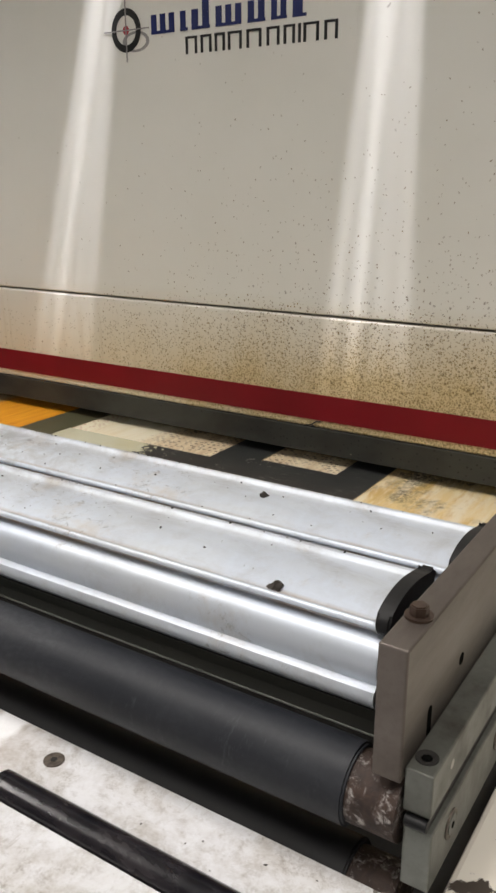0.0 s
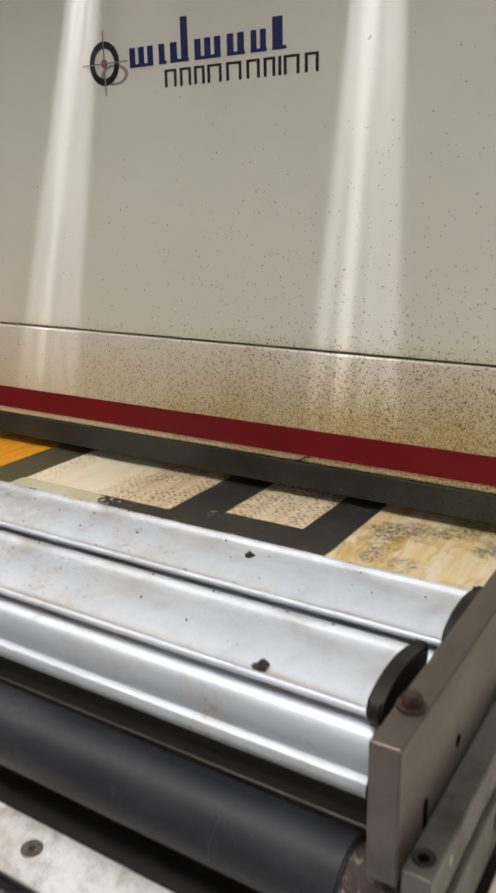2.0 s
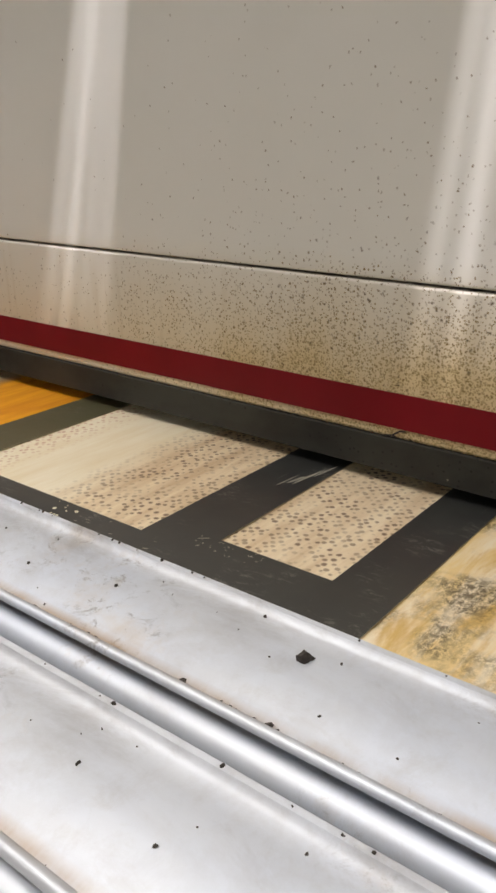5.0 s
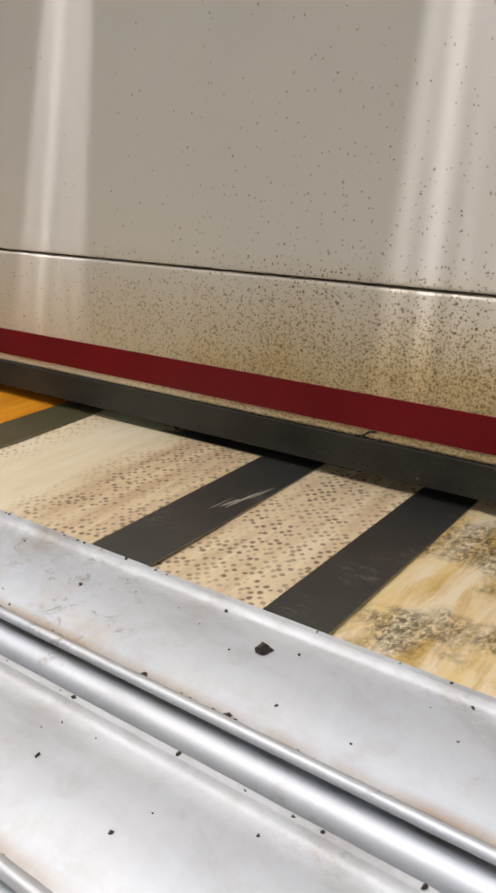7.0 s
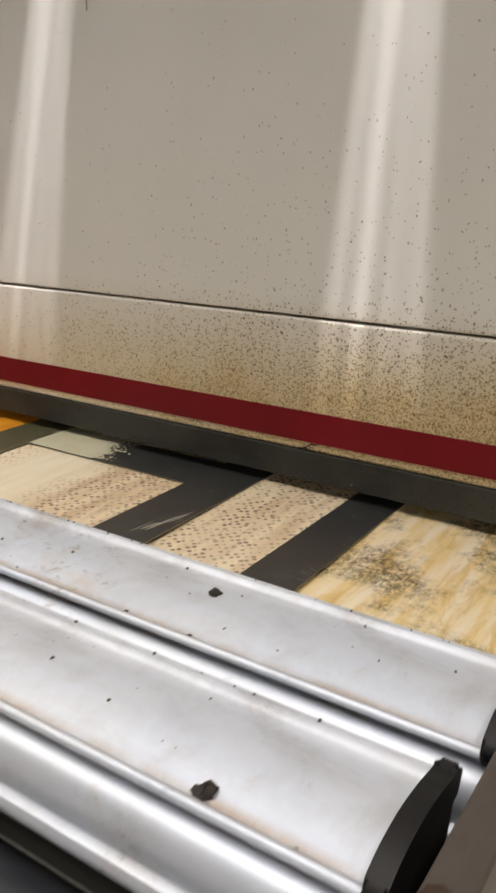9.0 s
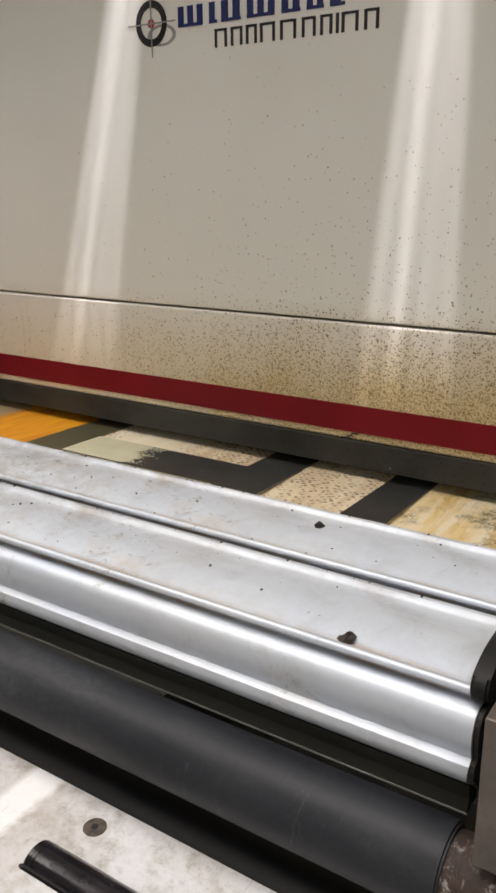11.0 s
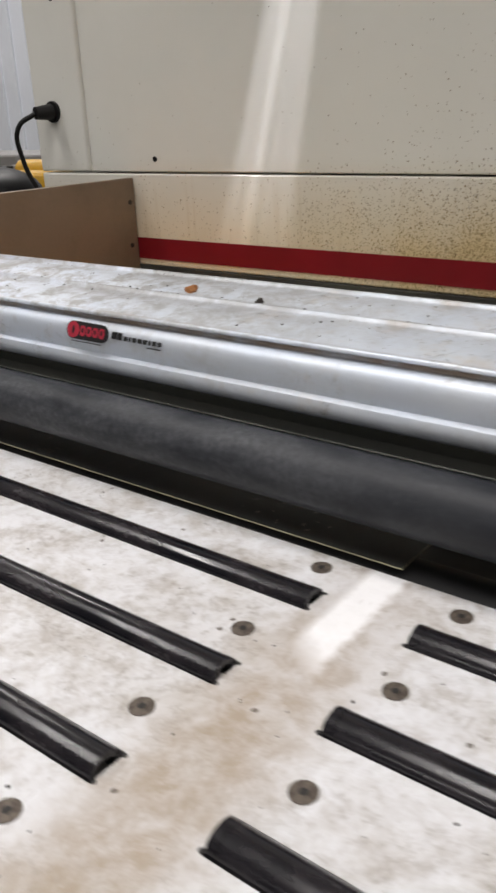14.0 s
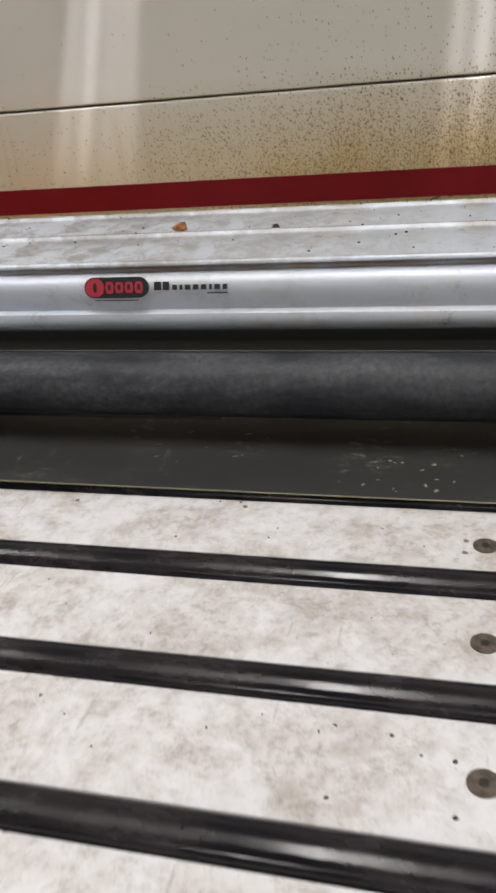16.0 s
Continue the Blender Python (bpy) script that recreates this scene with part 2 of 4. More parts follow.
def sheet_paint():
    """Dark grey sheet with pale smears and scuffs."""
    n = Nodes("dark_grey_sheet")
    v = n.coords()
    x, y = n.axis(v, "X"), n.axis(v, "Y")
    big = n.noise(v, 5, 5, 0.6)
    c = n.mix(n.ramp(big, 0.3, 0.7), (0.042, 0.044, 0.041), (0.026, 0.028, 0.028))
    smear = n.math("MULTIPLY", n.ramp(n.noise(n.coords((20, 3.0, 1)), 3, 6, 0.75), 0.62, 0.72), n.ramp(n.noise(v, 6, 3), 0.52, 0.62))
    c = n.mix(n.math("MULTIPLY", smear, 0.6), c, (0.30, 0.30, 0.27))
    scuff = n.math("MULTIPLY", n.ramp(n.noise(n.coords((1, 2.2, 1)), 46, 6, 0.8, 0.8), 0.53, 0.63), n.ramp(n.noise(v, 8, 3), 0.50, 0.62))
    c = n.mix(n.math("MULTIPLY", scuff, 0.45), c, (0.34, 0.33, 0.29))
    olive = n.ramp(x, -1.10, -1.18)
    c = n.mix(n.math("MULTIPLY", olive, 0.6), c, (0.13, 0.12, 0.055))
    return n.finish(c, n.ramp(big, 0.3, 0.7, 0.30, 0.42), 0.0, n.noise(v, 90), 0.06, 0.001, 0.8)


def belt_face():
    """Stained belt: orange lane, cream lanes with rows of dark pores, a mouldy yellow lane."""
    n = Nodes("stained_belt")
    v = n.coords((1, 1, 1), "place")
    x = n.axis(v, "X")
    streak = n.noise(n.coords((9, 1.1, 1), "place"), 4, 6, 0.65)
    blot = n.noise(v, 9, 7, 0.7, 0.4)
    cream = n.mix(n.ramp(streak, 0.35, 0.65), (0.88, 0.82, 0.65), (0.80, 0.70, 0.49))
    # brown pore lanes
    lane1 = n.math("MULTIPLY", n.ramp(x, -1.00, -0.92), n.ramp(x, -0.45, -0.50))
    brown = n.mix(n.ramp(streak, 0.38, 0.62), (0.80, 0.68, 0.48), (0.60, 0.44, 0.27))
    c = n.mix(n.math("MULTIPLY", lane1, n.ramp(x, -0.69, -0.63, 0.95, 0.72)), cream, brown)
    g = n.coords((1, 1, 1), "place")
    rot = n.add("ShaderNodeVectorRotate")
    rot.inputs["Angle"].default_value = radians(45)
    n.link(g, rot.inputs["Vector"])
    pores = n.cells(rot.outputs[0], 86, 0.48)
    d2 = n.math("ADD", pores.outputs["Distance"], n.math("MULTIPLY", n.noise(v, 170, 3), 0.34))
    dots = n.math("MULTIPLY", n.ramp(d2, 0.58, 0.44), n.math("MULTIPLY", lane1, n.ramp(n.noise(v, 14, 4), 0.34, 0.58, 0.15, 0.85)))
    c = n.mix(dots, c, (0.16, 0.095, 0.055))
    rim = n.math("MULTIPLY", n.ramp(x, -1.10, -1.17), n.ramp(pores.outputs["Distance"], 0.40, 0.25))
    c = n.mix(n.math("MULTIPLY", rim, 0.6), c, (0.45, 0.17, 0.08))
    # yellow, mouldy lane
    lane2 = n.ramp(x, -0.45, -0.42)
    yel = n.mix(n.ramp(streak, 0.40, 0.58), (0.86, 0.76, 0.57), (0.80, 0.62, 0.31))
    yel = n.mix(n.ramp(n.noise(n.coords((5, 1.0, 1), "place"), 6, 7, 0.7, 0.5), 0.50, 0.66, 0, 0.75), yel, (0.60, 0.37, 0.085))
    mould = n.math("MULTIPLY", n.ramp(n.noise(v, 7, 4, 0.6), 0.48, 0.60), n.ramp(n.noise(n.coords((1.6, 1, 1), "place"), 75, 8, 0.85, 0.3), 0.42, 0.55))
    yel = n.mix(n.math("MULTIPLY", mould, 0.92), yel, (0.10, 0.072, 0.035))
    c = n.mix(lane2, c, yel)
    lane3 = n.ramp(x, -1.27, -1.29)
    orange = n.mix(n.ramp(streak, 0.35, 0.65), (0.86, 0.40, 0.025), (0.66, 0.24, 0.015))
    c = n.mix(lane3, c, orange)
    left = n.ramp(x, -1.52, -1.56)
    c = n.mix(left, c, (0.55, 0.42, 0.25))
    return n.finish(c, 0.5, 0, n.math("ADD", blot, n.math("MULTIPLY", dots, -1.0)), 0.25, 0.0015, 0.4)


def chipped_paint():
    n = Nodes("chipped_cream_paint")
    v = n.coords()
    f = n.noise(v, 16, 7, 0.7, 0.5)
    c = n.mix(n.ramp(f, 0.57, 0.59), (0.80, 0.75, 0.66), (0.055, 0.042, 0.032))
    return n.finish(c, 0.55, 0, n.ramp(f, 0.57, 0.59), 0.5, 0.002)


def rusty_shaft():
    """Brown rusted steel with crusts of pale scale."""
    n = Nodes("rusty_shaft")
    v = n.coords()
    big, fine = n.noise(v, 55, 6, 0.7, 0.4), n.noise(v, 160, 5, 0.7)
    c = n.mix(n.ramp(big, 0.35, 0.6), (0.032, 0.022, 0.019), (0.075, 0.046, 0.035))
    flake = n.math("MULTIPLY", n.ramp(n.noise(v, 110, 7, 0.8, 0.6), 0.50, 0.60), n.ramp(n.noise(v, 36, 4), 0.44, 0.56))
    c = n.mix(flake, c, (0.62, 0.58, 0.55))
    return n.finish(c, 0.6, 0.25, n.math("ADD", fine, flake), 0.5, 0.002)


def rail_paint():
    """Dark grey rail enamel, specked with dried glue."""
    n = Nodes("grey_rail_paint")
    v = n.coords()
    big = n.noise(n.coords((0.6, 1, 1)), 9, 6, 0.62)
    c = n.mix(n.ramp(big, 0.40, 0.68), (0.042, 0.043, 0.037), (0.021, 0.020, 0.017))
    for scale, share, reach, tint in ((120, 0.30, 0.30, (0.008, 0.007, 0.006)), (60, 0.07, 0.14, (0.30, 0.27, 0.20))):
        cell = n.cells(v, scale)
        pick = n.add("ShaderNodeSeparateColor")
        n.link(cell.outputs["Color"], pick.inputs[0])
        has = n.math("LESS_THAN", pick.outputs[0], n.math("MULTIPLY", n.ramp(n.axis(v, "X"), -1.1, -0.4, 0.15, 1.0), share))
        spot = n.math("MULTIPLY", has, n.ramp(cell.outputs["Distance"], reach, reach * 0.6))
        c = n.mix(n.math("MULTIPLY", spot, 0.85), c, tint)
    return n.finish(c, n.ramp(big, 0.3, 0.7, 0.50, 0.66), 0, n.noise(v, 120), 0.15, 0.001, 0.3)


M_FACE, M_RED, M_ALU = face_paint(), red_stripe(), aluminium()
M_GREY = rail_paint()
M_HOLE = worn("black_hollow", (0.004, 0.004, 0.004), (0.002, 0.002, 0.002), 0.9, 0, 20, (1, 1, 1), 0.5, 120, 0.05, 0.05)
M_DARK = worn("dark_steel", (0.030, 0.028, 0.026), (0.014, 0.013, 0.012), 0.6, 0.2)
M_SEAL = worn("olive_seal_rubber", (0.015, 0.016, 0.012), (0.030, 0.029, 0.023), 0.75, 0.0, 14, (0.4, 1, 1), 0.8)
M_PLATE = worn("brushed_brown_steel", (0.20, 0.174, 0.156), (0.095, 0.077, 0.064), 0.38, 0.75, 7, (1, 0.25, 1), 0.8, 200, 0.12)
M_BLOCK = worn("oiled_grey_green_steel", (0.185, 0.192, 0.172), (0.070, 0.065, 0.053), 0.40, 0.5, 12, (1, 1, 1), 0.8, 150)
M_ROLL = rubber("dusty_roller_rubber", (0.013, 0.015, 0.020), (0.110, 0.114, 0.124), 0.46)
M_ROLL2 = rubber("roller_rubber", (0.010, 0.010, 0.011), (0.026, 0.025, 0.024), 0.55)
M_BAR = worn("black_bar_plastic", (0.0055, 0.0055, 0.0080), (0.026, 0.022, 0.025), 0.20, 0.0, 34, (0.4, 1, 1), 1.0, 90, 0.2, 0.42)
M_CAP = worn("black_rubber_cap", (0.0045, 0.0046, 0.005), (0.011, 0.010, 0.010), 0.48, 0, 8, (1, 1, 1), 0.5, 120, 0.15, 0.35)
M_RUST = rusty_shaft()
M_BOLT = worn("browned_bolt_steel", (0.11, 0.075, 0.058), (0.05, 0.035, 0.028), 0.42, 0.8, 60)
M_STEEL = worn("bright_steel", (0.45, 0.43, 0.40), (0.22, 0.19, 0.16), 0.35, 0.9, 50)
M_TOP, M_SHEET, M_BELT, M_CHIP = plastic_top(), sheet_paint(), belt_face(), chipped_paint()
M_SIDE = worn("brown_side_paint", (0.235, 0.175, 0.125), (0.16, 0.115, 0.08), 0.42, 0.35, 4, (1, 1, 1), 0.7)
M_EDGE = worn("bright_cut_edge", (0.42, 0.39, 0.27), (0.25, 0.22, 0.14), 0.4, 0.3, 30)
M_WET = worn("milky_wash_water", (0.70, 0.69, 0.52), (0.62, 0.57, 0.36), 0.12, 0, 7, (1, 1, 1), 0.9, 60, 0.05)
M_SCRAPE = worn("pale_scrape", (0.34, 0.335, 0.28), (0.17, 0.165, 0.14), 0.5, 0, 80)
M_SCREW = worn("grimy_screw", (0.17, 0.14, 0.115), (0.07, 0.056, 0.046), 0.5, 0.5, 120, (1, 1, 1), 0.9)
M_BLACK = worn("black_print", (0.016, 0.016, 0.017), (0.03, 0.03, 0.03), 0.4)
M_NAVY = worn("navy_print", (0.016, 0.024, 0.115), (0.012, 0.018, 0.085), 0.4)
M_GREYP = worn("grey_print", (0.30, 0.29, 0.28), (0.24, 0.23, 0.22), 0.4)
M_REDP = worn("red_print", (0.44, 0.035, 0.060), (0.33, 0.025, 0.042), 0.35)
M_GRIT = worn("dark_grit", (0.035, 0.028, 0.022), (0.012, 0.010, 0.008), 0.7, 0, 200)
M_RUSTY = worn("orange_rust", (0.36, 0.15, 0.05), (0.22, 0.09, 0.03), 0.8, 0, 120)
M_WALL = worn("white_sheet_cladding", (0.72, 0.75, 0.80), (0.64, 0.67, 0.72), 0.45, 0, 2)
M_CEIL = worn("white_ceiling", (0.72, 0.72, 0.70), (0.64, 0.64, 0.62), 0.7, 0, 1)
# for the unseen south wall, kept dark to dim what the air knives reflect
M_SOUTH = worn("grey_green_wall", (0.20, 0.21, 0.19), (0.15, 0.155, 0.14), 0.7, 0, 1)
M_FLOOR = worn("grey_concrete", (0.30, 0.29, 0.27), (0.20, 0.19, 0.18), 0.6, 0, 2)
M_YELLOW = worn("yellow_machine_paint", (0.62, 0.36, 0.03), (0.40, 0.22, 0.03), 0.45, 0, 6)
M_LAMPBODY = worn("white_lamp_housing", (0.75, 0.75, 0.73), (0.65, 0.65, 0.63), 0.5)


# ---- mesh helpers ----
def mesh_of(name, bm, material, smooth=False):
    bmesh.ops.recalc_face_normals(bm, faces=bm.faces)
    me = bpy.data.meshes.new(name)
    bm.to_mesh(me)
    bm.free()
    me.materials.append(material)
    if smooth:
        for p in me.polygons:
            p.use_smooth = True
        me.set_sharp_from_angle(angle=radians(38))
    return me


def part(name, bm, material, parent=None, label="", smooth=False):
    ob = new(name, mesh_of(name, bm, material, smooth))
    ob.parent = parent
    if label:
        ob["label"] = label
    return ob


def empty(name, x=0, y=0, z=0):
    ob = new(name)
    ob.location = (x, y, z)
    ob.empty_display_size = 0.05
    return ob


def box(x0, x1, y0, y1, z0, z1, bevel=0.0, segments=2, bm=None):
    bm = bm or bmesh.new()
    m = Matrix.Translation(((x0 + x1) / 2, (y0 + y1) / 2, (z0 + z1) / 2)) @ Matrix.Diagonal((x1 - x0, y1 - y0, z1 - z0, 1))
    made = bmesh.ops.create_cube(bm, size=1, matrix=m)
    if bevel:
        edges = list({e for v in made["verts"] for e in v.link_edges})
        bmesh.ops.bevel(bm, geom=edges, offset=bevel, segments=segments, affect="EDGES", profile=0.5)
    return bm


def tube(a, b, r, r2=None, n=32, bm=None, caps=True):
    bm = bm or bmesh.new()
    a, b = Vector(a), Vector(b)
    q = (b - a).to_track_quat("Z", "Y").to_matrix().to_4x4()
    m = Matrix.Translation((a + b) / 2) @ q
    bmesh.ops.create_cone(bm, cap_ends=caps, segments=n, radius1=r, radius2=r if r2 is None else r2, depth=(b - a).length, matrix=m)
    return bm


def extrude_x(outline, x0, x1, cuts=1):
    """A solid whose section, a ring of (y, z), runs along x."""
    bm = bmesh.new()
    rings = []
    for k in range(cuts + 1):
        x = x0 + (x1 - x0) * k / cuts
        rings.append([bm.verts.new((x, y, z)) for y, z in outline])
    for a, b in zip(rings, rings[1:]):
        for i in range(len(outline)):
            j = (i + 1) % len(outline)
            bm.faces.new((a[i], a[j], b[j], b[i]))
    bm.faces.new(rings[0][::-1])
    bm.faces.new(rings[-1])
    return bm


def smooth_ring(points, rounds=2):
    """Corner cutting, to round a section."""
    for _ in range(rounds):
        out = []
        for (ay, az), (by, bz) in zip(points, points[1:] + points[:1]):
            out += [(ay * 0.75 + by * 0.25, az * 0.75 + bz * 0.25), (ay * 0.25 + by * 0.75, az * 0.25 + bz * 0.75)]
        points = out
    return points


def bolt(name, place, r, h, parent=None, hexagon=True, material=None, label=""):
    """A hexagon head on a washer, or a socket head with its hollow."""
    top = empty(name, *place)
    top.parent = parent
    if hexagon:
        part("washer", tube((0, 0, 0), (0, 0, 0.0022), r * 1.5, n=28), M_BOLT, top, smooth=True)
        bm = tube((0, 0, 0.0022), (0, 0, h), r, n=6)
        bmesh.ops.bevel(bm, geom=[e for e in bm.edges if all(v.co.z > h - 1e-4 for v in e.verts)], offset=r * 0.14, segments=2, affect="EDGES")
        part("hexagon_head", bm, material or M_BOLT, top)
    else:
        bm = tube((0, 0, 0), (0, 0, h), r, n=28)
        cap = [f for f in bm.faces if f.normal.z > 0.9 and len(f.verts) > 4]
        bmesh.ops.inset_individual(bm, faces=cap, thickness=r * 0.14)
        cap = [f for f in bm.faces if f.normal.z > 0.9 and len(f.verts) > 4]
        bmesh.ops.inset_individual(bm, faces=cap, thickness=r * 0.38)
        cap = [f for f in bm.faces if f.normal.z > 0.9 and len(f.verts) > 4]
        bmesh.ops.translate(bm, verts=cap[0].verts[:], vec=(0, 0, -h * 0.5))
        part("socket", tube((0, 0, h * 0.45), (0, 0, h * 0.62), r * 0.44, n=6), M_HOLE, top)
        part("socket_head", bm, material or M_SCREW, top, smooth=True)
    if label:
        tagged(top, label)
    return top


# ---- hall ----
part_floor = tagged(part("floor", box(-14, 10, -12, 14, -0.2, 0.0), M_FLOOR), "grey worn concrete factory floor", "floor", kind="structure")
tagged(part("ceiling", box(-14, 10, -12, 14, 5.6, 5.8), M_CEIL), "white painted factory ceiling", "ceiling", kind="structure")
tagged(part("wall_south", box(-14, 10, -12.2, -12, 0, 5.6), M_SOUTH), "plain grey-green factory wall", "wall", kind="structure")
tagged(part("wall_west", box(-14.2, -14, -12.2, 14.2, 0, 5.6), M_CEIL), "plain pale factory wall", "wall", kind="structure")
tagged(part("wall_east", box(10, 10.2, -12.2, 14.2, 0, 5.6), M_CEIL), "plain pale factory wall", "wall", kind="structure")


def ribbed_wall():
    """Far wall of upright ribbed cladding."""
    bm = box(-14, 10, 6.0, 6.1, 0, 5.6)
    for k in range(80):
        x = -13.9 + 0.30 * k
        box(x, x + 0.05, 5.965, 6.0, 0, 5.6, bm=bm)
    tagged(part("wall_north", bm, M_WALL), "white ribbed sheet metal wall cladding", "wall", kind="structure")


ribbed_wall()


def tube_lamp():
    lamp = empty("ceiling_lamp")
    part("housing", box(-0.24, 0.24, -1.2, 1.2, 0.0, 0.09, 0.015), M_LAMPBODY, lamp)
    for s in (-1, 1):
        part("hanger", tube((0, s * 0.9, 0.09), (0, s * 0.9, 1.0), 0.006, n=8), M_STEEL, lamp)
    return tagged(lamp, "white twin tube ceiling lamp hung on two rods", "ceiling lamp", "ceiling lamps of the hall")


first = tube_lamp()
first.location = (*LAMPS[0], LAMP_Z)
for lx, ly in LAMPS[1:]:
    copy_thing(first, pose(lx, ly, LAMP_Z))


def bay_lamp():
    """Unseen four-tube lamp above the machine's slits; the spots give its light."""
    lamp = empty("bay_lamp", BAY_X, BAY_Y, BAY_Z + 0.04)
    part("housing", box(-0.24, 0.24, -0.62, 0.62, 0.03, 0.11, 0.015), M_LAMPBODY, lamp)
    for dx in (-0.150, -0.055, 0.050, 0.150):
        part("tube", tube((dx, -0.58, 0.012), (dx, 0.58, 0.012), 0.013, n=16), M_LAMPBODY, lamp, smooth=True)
    for s in (-1, 1):
        part("hanger", tube((0, s * 0.5, 0.11), (0, s * 0.5, 0.48), 0.006, n=8), M_STEEL, lamp)
    tagged(lamp, "white four-tube lamp hung high over the machine's front, out of view", "ceiling lamp", "ceiling lamps of the hall")


bay_lamp()


# ---- the machine's front ----
def machine_front():
    top = empty("lamination_machine")
    x0, x1 = -1.820, 1.30
    part("upper_panel", box(x0, x1, 0.0, 0.05, 1.191, 2.408, 0.004, 3), M_FACE, top, "cream enamel panel specked with sprayed oil")
    part("lower_panel", box(-2.03, x1, 0.0, 0.05, 0.956, 1.187, 0.005, 3), M_FACE, top, "cream enamel panel, yellowed and thickly specked")
    part("red_stripe", box(-2.03, x1, -0.0025, 0.0, 0.973, 1.027), M_RED, top, "dark red painted stripe with small chips")
    part("grey_rail", box(-2.03, x1, -0.004, 0.05, 0.901, 0.956, 0.002, 2), M_GREY, top, "dark grey painted bottom rail")
    part("post_hole", tube((-1.910, -0.0012, 1.610), (-1.910, 0.004, 1.610), 0.0075, n=16), M_DARK, top)
    post = part("corner_post", box(-2.03, -1.836, 0.0, 0.10, 1.191, 2.408, 0.006, 3), M_FACE, top, "cream corner post")
    part("groove_strip", box(-1.836, -1.820, 0.012, 0.05, 1.191, 2.408), M_FACE, top)
    part("casing", box(-2.02, x1, 0.10, 1.60, 0.98, 2.408), M_FACE, top)
    part("side_casing", box(-2.03, -1.95, 0.05, 1.60, 0.0, 0.98), M_FACE, top)
    part("under_casing", box(-1.95, x1, 1.40, 1.60, 0.0, 0.98), M_DARK, top)
    part("panel_plug", tube((-1.59, -0.002, 1.222), (-1.59, 0.004, 1.222), 0.0065, n=20), M_CAP, top, "small black hole plug")
    for a, b, c, d in ((-0.592, 0.9575, -0.578, 0.9605), (-0.578, 0.9605, -0.566, 0.9690), (-0.566, 0.9690, -0.556, 0.9705), (-0.578, 0.9605, -0.570, 0.9580)):
        part("scratch_mark", tube((a, -0.0012, b), (c, -0.0012, d), 0.0013, n=6), M_BLACK, top)
    # unseen hood, added to cut the raking light into two strips by its slits
    part("unseen_hood", box(-2.03, 1.30, -0.445, -0.275, HOOD_Z - 0.01, HOOD_Z + 0.01, 0.003), M_FACE, top)
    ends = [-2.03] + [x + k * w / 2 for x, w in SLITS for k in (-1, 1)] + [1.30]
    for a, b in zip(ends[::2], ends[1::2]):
        part("unseen_hood", box(a, b, -0.275, 0.05, HOOD_Z - 0.01, HOOD_Z + 0.01), M_FACE, top)
    tagged(top, "cream enamelled lamination machine with a red stripe, oil specks all over", "machine")


machine_front()


def flat_shape(points, y, depth=0.0006):
    """A thin plate on the machine's face; points are (x, z)."""
    bm = bmesh.new()
    face = bm.faces.new([bm.verts.new((px, y, pz)) for px, pz in points])
    out = bmesh.ops.extrude_face_region(bm, geom=[face])
    bmesh.ops.translate(bm, verts=[v for v in out["geom"] if isinstance(v, bmesh.types.BMVert)], vec=(0, -depth, 0))
    return bm


def ring_shape(cx, cz, r0, r1, y, squash=1.0, n=48):
    bm = bmesh.new()
    for k in range(n):
        a, b = 2 * math.pi * k / n, 2 * math.pi * (k + 1) / n
        q = [(cx + r * math.cos(t), y, cz + r * squash * math.sin(t)) for r, t in ((r0, a), (r1, a), (r1, b), (r0, b))]
        bm.faces.new([bm.verts.new(p) for p in q])
    bmesh.ops.remove_doubles(bm, verts=bm.verts, dist=1e-5)
    return bm


